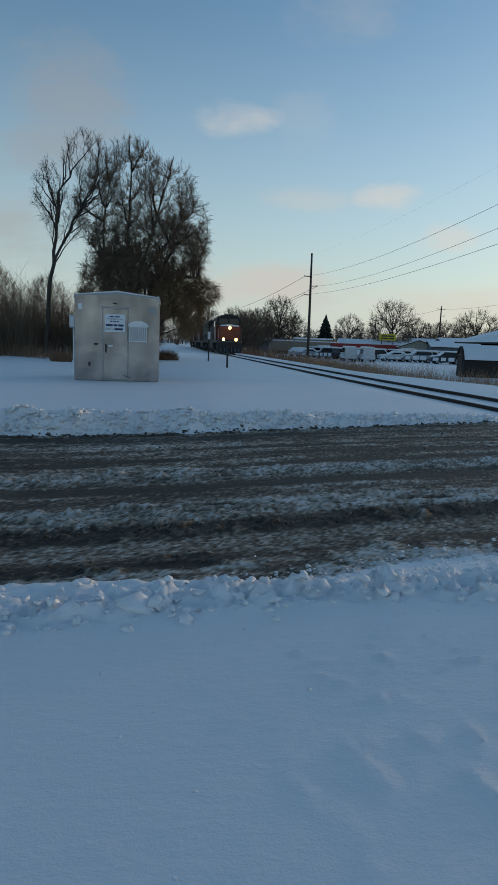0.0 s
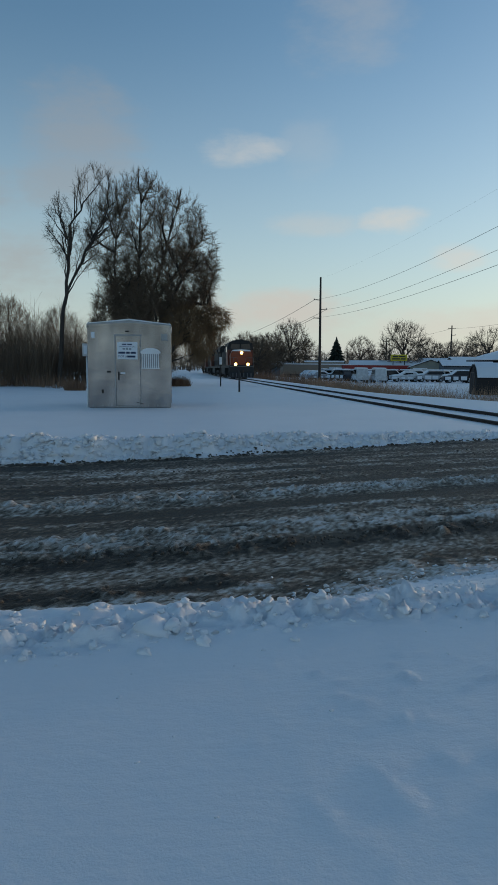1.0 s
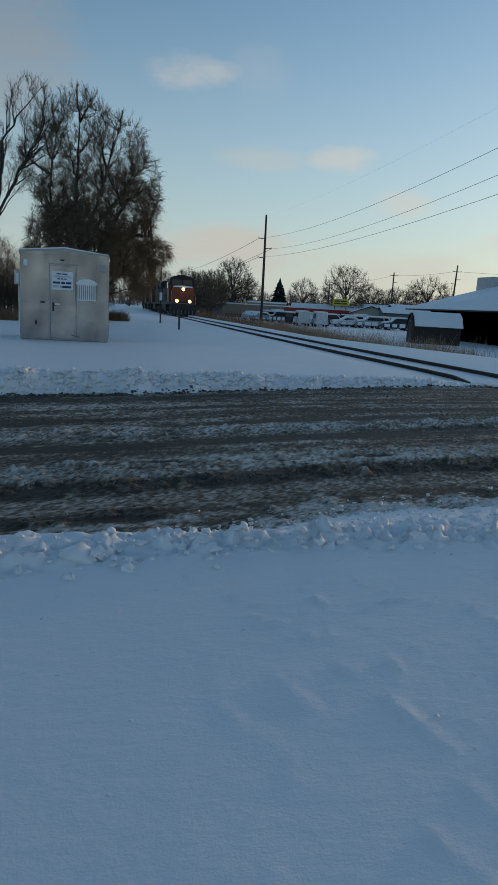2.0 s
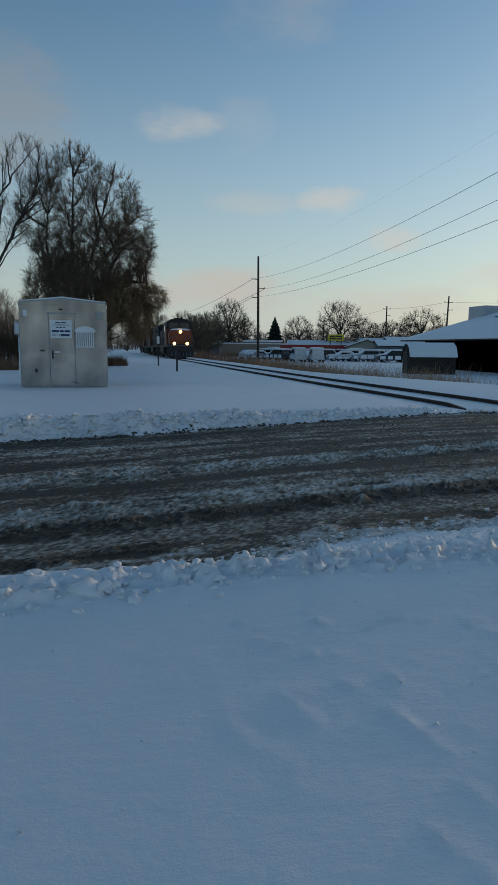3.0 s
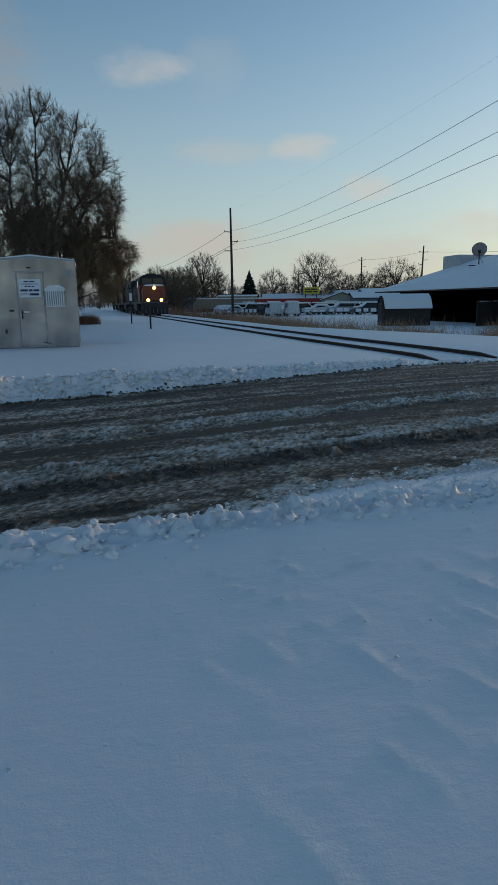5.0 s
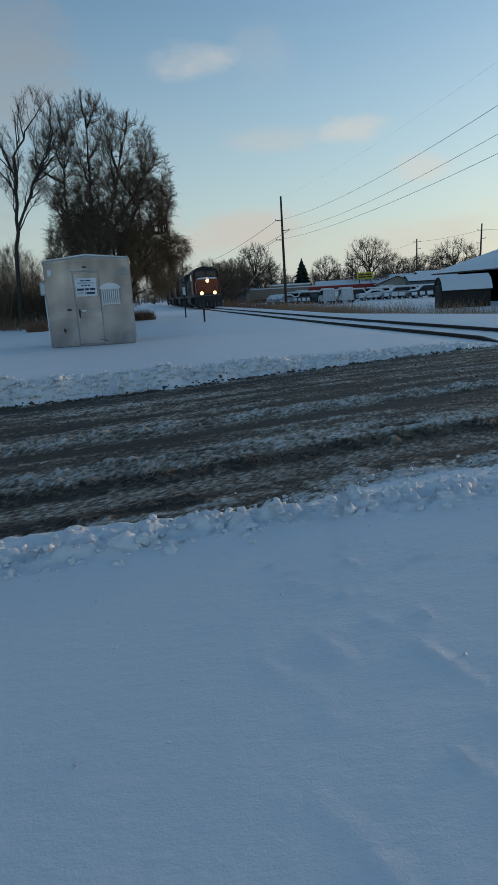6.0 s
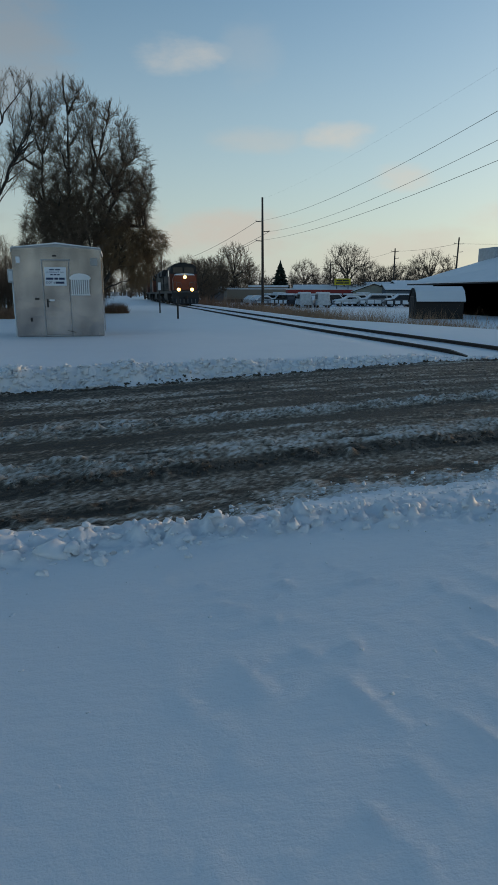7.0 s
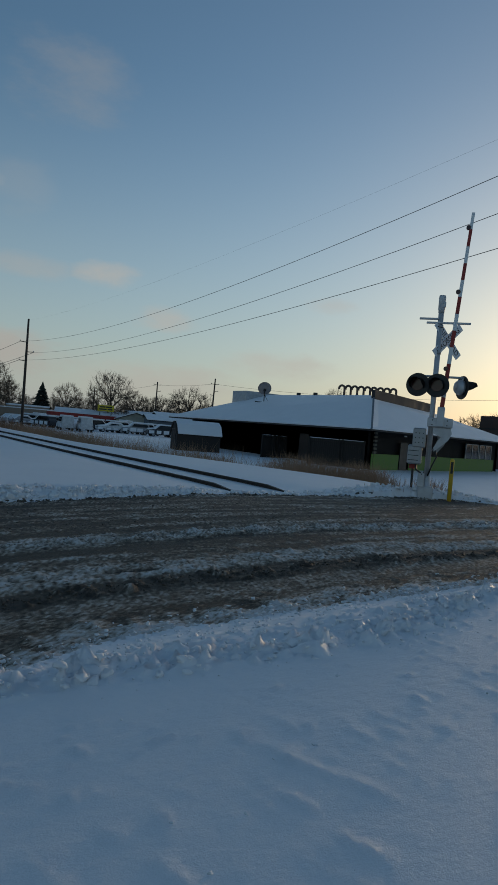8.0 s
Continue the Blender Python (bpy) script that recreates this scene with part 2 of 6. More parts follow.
STRAW_DARK = bark_material("dead_weeds", (0.14, 0.080, 0.052), (0.28, 0.175, 0.11))
WIRE = plain("wire", (0.05, 0.05, 0.052), 0.6)
LENS_RED = plain("red_lens", (0.045, 0.006, 0.006), 0.18)
CREAM = siding_material("cream_siding", (0.42, 0.40, 0.33))
TAN = siding_material("tan_panels", (0.30, 0.23, 0.17))
SLATE = siding_material("blue_grey_siding", (0.13, 0.16, 0.19))
BRICK = plain("dark_brick", (0.055, 0.035, 0.03), 0.85, 0, 0.3)
SIGN_YELLOW = plain("yellow_sign_face", (0.55, 0.43, 0.02), 0.5)
HEADLIGHT = glow("lit_headlight", (1.0, 0.56, 0.13), 3.6)
LAMP_WARM = glow("porch_lamp", (1.0, 0.75, 0.45), 8.0)
CAR_PAINTS = [plain("car_silver", (0.35, 0.36, 0.38), 0.35, 0.3), plain("car_dark", (0.03, 0.032, 0.04), 0.35), plain("car_red", (0.16, 0.02, 0.02), 0.35),
              plain("car_white", (0.6, 0.6, 0.6), 0.4), plain("car_blue", (0.04, 0.06, 0.11), 0.35)]


def glass_material():
    k = Nodes("dark_glass")
    k.bump(k.noise(2, 2), 0.05, 0.01)
    return k.done((0.015, 0.018, 0.022), 0.08)


GLASS = glass_material()


# ---------------------------------------------------------------- mesh helpers
def part(name, bm, material, parent=None, label=""):
    """One mesh object from a bmesh, under a thing or a part."""
    me = bpy.data.meshes.new(name)
    bm.normal_update()
    bm.to_mesh(me)
    bm.free()
    for m in material if isinstance(material, (list, tuple)) else [material]:
        me.materials.append(m)
    ob = new(name, me)
    ob.parent = parent
    if label:
        tagged(ob, label)
    return ob


def thing(name, m, label, category, group="", kind=""):
    ob = new(name)
    ob.empty_display_size = 0.3
    ob.matrix_basis = m
    return tagged(ob, label, category, group, kind)


def box(bm, x0, x1, y0, y1, z0, z1, bevel=0.0, mat=0, m=None):
    r = bmesh.ops.create_cube(bm, size=1)
    vs = r["verts"]
    for v in vs:
        v.co = Vector(((x0 + x1) / 2 + v.co.x * (x1 - x0), (y0 + y1) / 2 + v.co.y * (y1 - y0), (z0 + z1) / 2 + v.co.z * (z1 - z0)))
    fs = {f for v in vs for f in v.link_faces}
    if bevel > 0:
        es = list({e for f in fs for e in f.edges})
        b = bmesh.ops.bevel(bm, geom=es, offset=bevel, segments=1, affect="EDGES")
        fs = set(b["faces"]) | {f for f in fs if f.is_valid}
        vs = list({v for f in fs for v in f.verts})
    for f in fs:
        f.material_index = mat
    if m is not None:
        for v in vs:
            v.co = m @ v.co
    return vs


def tube(bm, points, radius, sides=8, mat=0, caps=True):
    """A tube through points; radius a number or one a point."""
    pts = [Vector(p) for p in points]
    rad = radius if isinstance(radius, (list, tuple)) else [radius] * len(pts)
    rings = []
    for i, p in enumerate(pts):
        d = (pts[min(i + 1, len(pts) - 1)] - pts[max(i - 1, 0)]).normalized()
        u = d.orthogonal().normalized() if i == 0 else (last - d * last.dot(d)).normalized()
        last = u
        w = d.cross(u)
        rings.append([bm.verts.new(p + rad[i] * (math.cos(a) * u + math.sin(a) * w)) for a in (2 * math.pi * k / sides for k in range(sides))])
    fs = []
    for a, b in zip(rings, rings[1:]):
        for k in range(sides):
            fs.append(bm.faces.new((a[k], a[(k + 1) % sides], b[(k + 1) % sides], b[k])))
    if caps:
        fs += [bm.faces.new(rings[0][::-1]), bm.faces.new(rings[-1])]
    for f in fs:
        f.material_index, f.smooth = mat, sides > 5
    for f in fs[-2:] if caps else ():
        f.smooth = False
    return fs


def prism(bm, outline, axis, a, b, mat=0):
    """An outline in the two other axes, drawn out from a to b along an axis (0 x, 1 y, 2 z)."""
    def at(p, t):
        c = list(p)
        c.insert(axis, t)
        return Vector(c)
    lo, hi = [bm.verts.new(at(p, a)) for p in outline], [bm.verts.new(at(p, b)) for p in outline]
    fs = [bm.faces.new(lo), bm.faces.new(hi[::-1])]
    n = len(outline)
    for k in range(n):
        fs.append(bm.faces.new((lo[k], hi[k], hi[(k + 1) % n], lo[(k + 1) % n])))
    bmesh.ops.recalc_face_normals(bm, faces=fs)
    for f in fs:
        f.material_index = mat
    return fs


def mesh_from(name, verts, faces, material, smooth=False):
    me = bpy.data.meshes.new(name)
    me.from_pydata(verts, [], faces)
    me.materials.append(material)
    if smooth:
        me.polygons.foreach_set("use_smooth", [True] * len(me.polygons))
    me.update()
    return me


def smooth_step(v):
    v = np.clip(v, 0, 1)
    return v * v * (3 - 2 * v)


# ---------------------------------------------------------------- the lie of the land
TRACK_X = 7.9


def track_x(y):
    """The track's middle: it bears slightly to the right where it nears the road."""
    return TRACK_X + 0.26 * float(smooth_step((27.0 - y) / 14.0))


def rail_z(y):
    return 0.40 - 0.0045 * np.maximum(y - 12.0, 0)


def road_z(x):
    return 0.30 * smooth_step((x + 4) / 12.0)


def near_edge(x):
    return 3.70 + 0.40 * smooth_step((x - 0.1) / 2.0) - 0.25 * smooth_step((x - 4.5) / 5.0)


def far_edge(x):
    return 10.35 + 0.95 * smooth_step((x + 2) / 10.0) - 1.2 * smooth_step((x - 12.0) / 3.0)


def land(x, y):
    """Height of the snow beyond the road, without its fine relief."""
    yard = 0.38 - 0.0045 * np.maximum(y - 14, 0) * np.clip((220 - y) / 100, 0, 1)
    yard = np.where(y > 120, np.minimum(yard, -0.1), yard)
    start, width = 12.5 - 3.0 * smooth_step((y - 16) / 20), 12.0 - 5.0 * smooth_step((y - 16) / 20)
    fall = smooth_step((x - start) / width)
    low = -0.45 - 0.15 * smooth_step((y - 50) / 60)
    near = 1 - smooth_step((x - 16) / 20) * smooth_step((14 - y) / 6)
    bed = -0.085 * np.exp(-((x - TRACK_X - 0.26 * smooth_step((27.0 - y) / 14.0)) / 1.7) ** 4)
    return yard * (1 - fall) + low * fall + bed * near


def height_at(x, y):
    return float(land(np.array(float(x)), np.array(float(y))))


def value_noise(x, y, seed):
    """Smooth random field with cells of size 1."""
    rng = np.random.default_rng(seed)
    g = rng.random((256, 256))
    xi, yi = np.floor(x).astype(int), np.floor(y).astype(int)
    u, v = smooth_step(x - xi), smooth_step(y - yi)
    p = lambda a, b: g[a % 256, b % 256]
    return (p(xi, yi) * (1 - u) + p(xi + 1, yi) * u) * (1 - v) + (p(xi, yi + 1) * (1 - u) + p(xi + 1, yi + 1) * u) * v - 0.5


def fractal(x, y, scale, octaves, seed):
    s, a = 0, 1.0
    for k in range(octaves):
        s = s + a * value_noise(x * scale * 2 ** k + 17 * k, y * scale * 2 ** k + 31 * k, seed + k)
        a *= 0.55
    return s


def spaced(parts):
    out = []
    for a, b, step in parts:
        n = max(1, int(round((b - a) / step)))
        out += [a + (b - a) * k / n for k in range(n)]
    return out


def growing(a, b, step, factor):
    out = [a]
    while out[-1] < b:
        out.append(out[-1] + step)
        step *= factor
    return out


def build_ground():
    xs = np.array([-v for v in growing(9, 2500, 0.12, 1.16)][::-1] + spaced([(-9, -4, 0.065), (-4, 8, 0.030), (8, 17, 0.055)])[1:] + growing(17, 2500, 0.12, 1.14))
    ys = np.array([-v for v in growing(1.0, 1500, 0.2, 1.3)][::-1] + spaced([(-1.0, 0.8, 0.15), (0.8, 2.4, 0.04), (2.4, 4.9, 0.024), (4.9, 12.4, 0.038)])[1:] + growing(12.4, 3000, 0.08, 1.045))
    X, Y = np.meshgrid(xs, ys)
    ne, fe, rz = near_edge(X) + 0.10 * fractal(X, Y * 0.3, 1.3, 4, 3), far_edge(X) + 0.26 * fractal(X, Y * 0.6, 2.2, 5, 5), road_z(X)
    d_near, d_far = Y - ne, fe - Y                       # inside the road both are positive
    on_road = (d_near > 0) & (d_far > 0)

    # --- slush on the road: ridges and wheel tracks along the traffic, which drifts outward to the right
    B = Y - 0.45 * smooth_step((X + 2.0) / 5.5) + 0.12 * smooth_step((X - 5.0) / 4.0) + 0.07 * fractal(X, Y * 0.2, 0.6, 3, 9)
    band = lambda c, w, p=2: np.exp(-np.abs((B - c) / w) ** p)
    lumpy = fractal(X * 0.9, Y * 1.25, 4.0, 5, 11)
    lumps = np.clip(fractal(X, Y * 1.3, 6.5, 3, 12), 0, 1)
    runs = fractal(X * 0.09, B, 5.5, 4, 13)                 # long thin streaks
    patch = fractal(X * 0.35, B, 1.1, 3, 14)
    right, left = smooth_step((X - 0.2) / 1.4), 1 - smooth_step((X + 0.2) / 1.4)
    s = 0.37 + 0.50 * runs + 0.16 * patch + 0.22 * lumpy
    heap = 0.5 * np.clip(runs, 0, 1) + 0.5 * lumps        # thickness of what lies on the asphalt

    def lay(weight, white, height):
        nonlocal s, heap
        w = np.clip(weight, 0, 1)
        s = s * (1 - w) + white * w
        heap = heap * (1 - w) + height * w

    ragged = 0.55 * lumpy + 0.35 * patch
    lay(band(9.9, 0.35) * 0.6, 0.20 + 0.2 * runs, 0.1)
    lay(band(8.05, 0.20) * 0.6, 0.20 + 0.25 * runs, 0.25)
    lay(band(8.75, 0.10) * 0.7, 0.16 + 0.2 * runs, 0.1)
    # crumbled ridge
    lay(1.5 * band(7.02, 0.26, 3) * (1 + ragged) - 0.25, 0.50 + 0.14 * right + 0.55 * lumps + 0.4 * lumpy, 0.5 + 2.0 * lumps)
    # smooth wet wheel track and the grey film beside it
    lay(band(6.42, 0.20, 4) * (0.95 - 0.45 * smooth_step((X - 3.3) / 0.6)), 0.13 + 0.12 * runs, 0.02)
    lay(band(5.98, 0.20, 4) * left, 0.28 + 0.10 * runs, 0.06)
    # broad pale ridge, smooth to the right and lumpy to the left
    lay(1.3 * band(5.46, 0.27, 4) * (1 + 0.7 * ragged), 0.57 + 0.10 * right + 0.3 * lumpy + 0.4 * lumps * left, 0.45 + 1.8 * lumps * (0.35 + left))
    lay(1.2 * band(5.12, 0.10) * left * (1 + ragged), 0.50 + 0.5 * lumps, 0.8 + 1.5 * lumps)
    # dark, churned track
    lay(1.35 * band(4.93, 0.13 + 0.05 * right, 3) * (1 + 0.8 * ragged), 0.10 + 0.5 * lumps + 0.15 * lumpy, 0.30 + 2.0 * lumps)
    # flat grey ice
    lay(1.1 * band(4.50, 0.20, 4), 0.47 + 0.06 * lumpy + 0.04 * runs, 0.12)
    lay(1.3 * band(4.17, 0.13, 3) * (1 - smooth_step((X - 0.2) / 0.5)) * (1 + 0.6 * ragged), 0.17 + 0.45 * lumps, 0.3 + 1.4 * lumps)
    lay(1.4 * np.exp(-((X - 0.10) / 0.26) ** 4 - ((Y - 4.26) / 0.07) ** 2) * (1 + ragged), 0.06, 0.0)
    for hx, hy, hw, hd in ((2.60, 5.84, 0.27, 0.05), (0.55, 5.86, 0.16, 0.05)):
        lay(1.4 * np.exp(-((X - hx) / hw) ** 4 - ((Y - hy) / hd) ** 2) * (1 + ragged), 0.10, 0.0)
    # powdery apron where the snow thins out over the road
    lay(smooth_step(1.05 - d_near / (0.10 + 0.42 * right) + 0.5 * lumpy) * smooth_step((X + 0.1) / 0.8), 0.92 + 0.3 * lumpy, 0.5 + 0.6 * lumps)
    lay(smooth_step(1.0 - d_far / 0.22 + 0.8 * lumpy) * 0.8, 0.46 + 0.5 * lumpy, 0.6 + 1.2 * lumps)
    grain = fractal(X * 0.8, Y * 1.2, 13.0, 3, 25)
    s = np.clip(s + 0.22 * grain * (0.35 + s), 0, 1)
    z_road = rz + 0.012 + 0.042 * heap * (0.8 + 0.5 * lumpy) + 0.010 * np.clip(grain, -0.2, 1) * (0.2 + heap)

    # --- snow on this side: a low ridge of thrown-up clods, wind-scoured crust behind it
    crest = 3.22 + 0.10 * np.sin(1.3 * X + 0.6) + 0.34 * smooth_step((X - 3.6) / 2.0)
    ridge = np.exp(-((Y - crest) / 0.16) ** 2)
    apron = smooth_step((Y - crest + 0.25) / 0.3)
    clods = np.clip(fractal(X, Y * 1.2, 9.0, 4, 33) - 0.02, 0, 0.6)
    small = np.clip(fractal(X, Y * 1.2, 15.0, 3, 37), -0.1, 0.6)
    z_near = rz + 0.165 + 0.003 * fractal(X, Y, 0.7, 3, 31) + 0.004 * np.clip(fractal(X * 0.8, Y * 1.3, 11.0, 3, 32), 0.1, 1) * smooth_step((X + 0.6) / 1.2)
    z_near = z_near + ridge * (0.006 + 0.20 * clods * (0.35 + 0.65 * np.clip(fractal(X, Y, 1.7, 2, 38) + 0.5, 0, 1)) + 0.050 * small) + apron * (0.050 * clods + 0.030 * small)
    drift = fractal(X * 0.7 + Y * 0.25, Y * 1.7 - X * 0.35, 12.0, 3, 51)
    z_near = z_near + 0.075 * np.clip(drift - 0.37, 0, 0.25) * smooth_step((X + 0.2) / 1.0) * smooth_step((Y - 1.2) / 1.2)
    scour = fractal(X * 2.2 + Y * 0.9, Y * 0.5 - X * 0.2, 5.0, 4, 53)
    z_near = z_near + 0.050 * np.clip(scour - 0.26, 0, 0.3) * smooth_step((X - 0.1) / 0.8) * (1 - smooth_step((Y - 1.9) / 0.8))
    z_near = z_near - (z_near - z_road) * smooth_step(1 + d_near / (0.07 + 0.60 * right)) * (d_near < 0)

    # --- snow on the far side with the ploughed bank
    low = 1 - 0.80 * smooth_step((X - 4.0) / 3.0) + 0.75 * smooth_step((X - 9.5) / 2.0)
    off = -d_far
    lump_f = np.clip(fractal(X, Y, 2.3, 5, 41), -0.35, 1)
    z_far = land(X, Y) + 0.012 * fractal(X, Y, 0.35, 3, 43) * np.exp(-np.maximum(Y - 40, 0) / 40)
    z_far = z_far - 0.05 * np.clip(fractal(X * 0.8, Y * 1.0, 2.6, 2, 45) - 0.34, 0, 0.2) * np.exp(-np.maximum(Y - 20, 0) / 10)
    edge_lift = rz + 0.02
    t = smooth_step(off / 0.42)
    z_far = edge_lift * (1 - t) + z_far * t
    z_far = z_far + np.exp(-((off - 0.42) / 0.30) ** 2) * (0.01 + 0.10 * lump_f) * low
    z_far = z_far + 0.20 * np.exp(-((X - 12.6) / 2.2) ** 2 - ((Y - 11.4) / 0.9) ** 2)
    z_far = z_far + 0.07 * np.exp(-((off - 0.36) / 0.34) ** 2) * fractal(X, Y * 1.8, 6.5, 4, 47) * low
    Z = np.where(on_road, z_road, np.where(d_near <= 0, z_near, z_far))

    # --- loose grains make the slush rough
    rng = np.random.default_rng(4)
    coarse = rng.normal(0, 1, X.shape)
    s = np.where(on_road, np.clip(s + 0.20 * coarse * (0.40 + 0.9 * s), 0, 1), s)
    Z = Z + np.where(on_road, 0.006 * rng.normal(0, 1, X.shape) * (0.25 + heap), 0)
    bank = np.exp(-((off - 0.32) / 0.30) ** 2) * (off > 0) * low + (0.35 * ridge + 0.2 * apron) * (d_near < 0)
    Z = Z + 0.010 * bank * rng.normal(0, 1, X.shape) * ((X > -9) & (X < 17) & (Y < 13))

    nx, ny = len(xs), len(ys)
    idx = np.arange(nx * ny).reshape(ny, nx)
    quads = np.stack([idx[:-1, :-1], idx[:-1, 1:], idx[1:, 1:], idx[1:, :-1]], -1).reshape(-1, 4)
    road_face = (on_road[:-1, :-1] & on_road[1:, 1:] & on_road[1:, :-1] & on_road[:-1, 1:]).reshape(-1)
    P = np.stack([X.ravel(), Y.ravel(), Z.ravel()], 1)

    def sheet(name, mask, material, field=None):
        q = quads[mask]
        used, inv = np.unique(q, return_inverse=True)
        me = bpy.data.meshes.new(name)
        me.vertices.add(len(used))
        me.vertices.foreach_set("co", P[used].astype(np.float32).ravel())
        me.loops.add(q.size)
        me.loops.foreach_set("vertex_index", inv.reshape(-1).astype(np.int32))
        me.polygons.add(len(q))
        me.polygons.foreach_set("loop_start", np.arange(0, q.size, 4, dtype=np.int32))
        me.polygons.foreach_set("use_smooth", np.ones(len(q), dtype=bool))
        me.materials.append(material)
        if field is not None:
            me.attributes.new("slush", "FLOAT", "POINT").data.foreach_set("value", field.ravel()[used].astype(np.float32))
        me.update(calc_edges=True)
        return new(name, me)

    tagged(sheet("ground", ~road_face, SNOW), "snow-covered ground with ploughed banks along the road", "ground", kind="structure")
    tagged(sheet("road", road_face, ROAD, s), "wet asphalt road under streaks of dirty slush", "road", kind="structure")

    def surface(x, y):
        i, j = np.clip(np.searchsorted(xs, x), 1, nx - 1), np.clip(np.searchsorted(ys, y), 1, ny - 1)
        return Z[j, i]
    return surface


def ball_mesh(level):
    bm = bmesh.new()
    bmesh.ops.create_icosphere(bm, subdivisions=level, radius=1)
    v = np.array([p.co for p in bm.verts])
    f = np.array([[q.index for q in t.verts] for t in bm.faces])
    bm.free()
    return v, f


def scatter_chunks(name, spots, material, label, category, seed, level=2):
    """Loose lumps: each one an uneven, flattened ball of its own shape. spots: x, y, z and radius."""
    rng = np.random.default_rng(seed)
    base, tri = ball_mesh(level)
    n, m = len(spots), len(base)
    P = np.array(spots)
    d = base[None] * (1 + 0.27 * rng.normal(0, 1, (n, m, 1)))
    for _ in range(3):                                      # a few flattened sides
        cut = rng.normal(0, 1, (n, 1, 3))
        cut /= np.linalg.norm(cut, axis=2, keepdims=True)
        over = np.maximum((d * cut).sum(2, keepdims=True) - 0.55, 0)
        d = d - cut * over
    d = d * np.array([1, 1, 0.75]) * rng.uniform(0.7, 1.35, (n, 1, 3)) * P[:, None, 3:4]
    V = (d + P[:, None, :3]).reshape(-1, 3)
    F = (tri[None] + (np.arange(n) * m)[:, None, None]).reshape(-1, 3)
    me = mesh_from(name, V.tolist(), F.tolist(), material, True)
    return tagged(new(name, me), label, category, kind="stuff")


surface_at = build_ground()


def build_chunks():
    rng = np.random.default_rng(14)

    def spot(x, y, r, sink=0.25):
        return (x, y, float(surface_at(x, y)) + r * (0.5 - sink), r)

    far, near, slush, brown = [], [], [], []
    for _ in range(2600):
        x = rng.uniform(-9, 6.5)
        far.append(spot(x, float(far_edge(x)) + 0.06 + abs(rng.normal(0.20, 0.20)), 0.014 + 0.050 * rng.random() ** 2.4, 0.45))
    for _ in range(450):
        x = rng.uniform(6.5, 16)
        far.append(spot(x, float(far_edge(x)) + abs(rng.normal(0.2, 0.25)), 0.018 + 0.05 * rng.random() ** 2.2))
    for _ in range(2600):
        x = rng.uniform(-5, 9)
        crest = 3.22 + 0.10 * math.sin(1.3 * x + 0.6) + 0.34 * float(smooth_step((x - 3.6) / 2.0))
        y = crest + rng.normal(0.0, 0.13) if rng.random() < 0.55 else crest + rng.uniform(0, 0.55)
        if y < near_edge(x) - 0.05:
            near.append(spot(x, y, 0.005 + 0.028 * rng.random() ** 2.8, 0.52))
    for _ in range(60):
        x = rng.uniform(-1.5, 5)
        near.append(spot(x, rng.uniform(1.2, 3.0), 0.005 + 0.010 * rng.random() ** 2, 0.85))
    for _ in range(1700):                                   # crumbs strewn where the snow thins out over the road
        x = rng.uniform(0.3, 9)
        near.append(spot(x, float(near_edge(x)) + rng.normal(-0.02, 0.20), 0.004 + 0.018 * rng.random() ** 2.6, 0.45))
    # the larger clods of the ridge
    for x, y, r in ((-0.11, 3.24, 0.105), (-0.20, 3.18, 0.055), (-0.03, 3.21, 0.07), (-0.08, 3.30, 0.07), (0.13, 3.04, 0.045), (-0.16, 2.98, 0.040), (0.39, 3.30, 0.050), (0.43, 3.25, 0.04), (0.61, 3.20, 0.045), (0.74, 3.24, 0.04),
                    (1.11, 3.24, 0.050), (1.30, 3.26, 0.062), (1.27, 3.17, 0.05), (1.36, 3.19, 0.04), (1.62, 3.3, 0.04), (1.97, 3.33, 0.045), (2.02, 3.27, 0.04), (2.48, 3.11, 0.05), (2.56, 3.15, 0.04), (3.2, 3.2, 0.05), (3.77, 3.25, 0.055), (4.4, 3.5, 0.05), (4.9, 3.7, 0.07), (0.10, 3.70, 0.05), (0.17, 3.71, 0.04)):
        near.append(spot(x, y, r * 0.9, 0.50))

    def lane(b, x):
        return b + 0.45 * float(smooth_step((x + 2.0) / 5.5)) - 0.12 * float(smooth_step((x - 5.0) / 4.0))

    for _ in range(3600):
        x = rng.uniform(-6, 12)
        b, w = ((7.02, 0.15), (5.46, 0.17), (5.12, 0.08))[rng.choice(3, p=(0.5, 0.3, 0.2))]
        if b < 6 and x > 0.8 and rng.random() < 0.75:
            continue
        y = lane(b, x) + rng.normal(0, w)
        slush.append(spot(x, y, 0.006 + 0.020 * rng.random() ** 2.4, 0.55))
    for _ in range(3000):
        x = rng.uniform(-6, 10)
        b, w = ((4.93, 0.09), (4.17, 0.08), (8.05, 0.2), (9.2, 0.5))[rng.choice(4, p=(0.5, 0.2, 0.15, 0.15))]
        y = lane(b, x) + rng.normal(0, w)
        if (b > 4.5 or x < 0.4) and y > near_edge(x) + 0.1:
            brown.append(spot(x, y, 0.006 + 0.017 * rng.random() ** 2.2, 0.55))
    for _ in range(1100):
        x = rng.uniform(-9, 3.0) if rng.random() < 0.7 else rng.uniform(3, 14)
        brown.append(spot(x, float(far_edge(x)) - 0.12 + abs(rng.normal(0, 0.06)), 0.010 + 0.024 * rng.random() ** 2, 0.45))
    scatter_chunks("snow_chunks", far, SNOW, "broken chunks of ploughed snow along the road", "snow", 1)
    scatter_chunks("snow_chunks", near, SNOW, "crumbled lumps of snow at the roadside", "snow", 2)
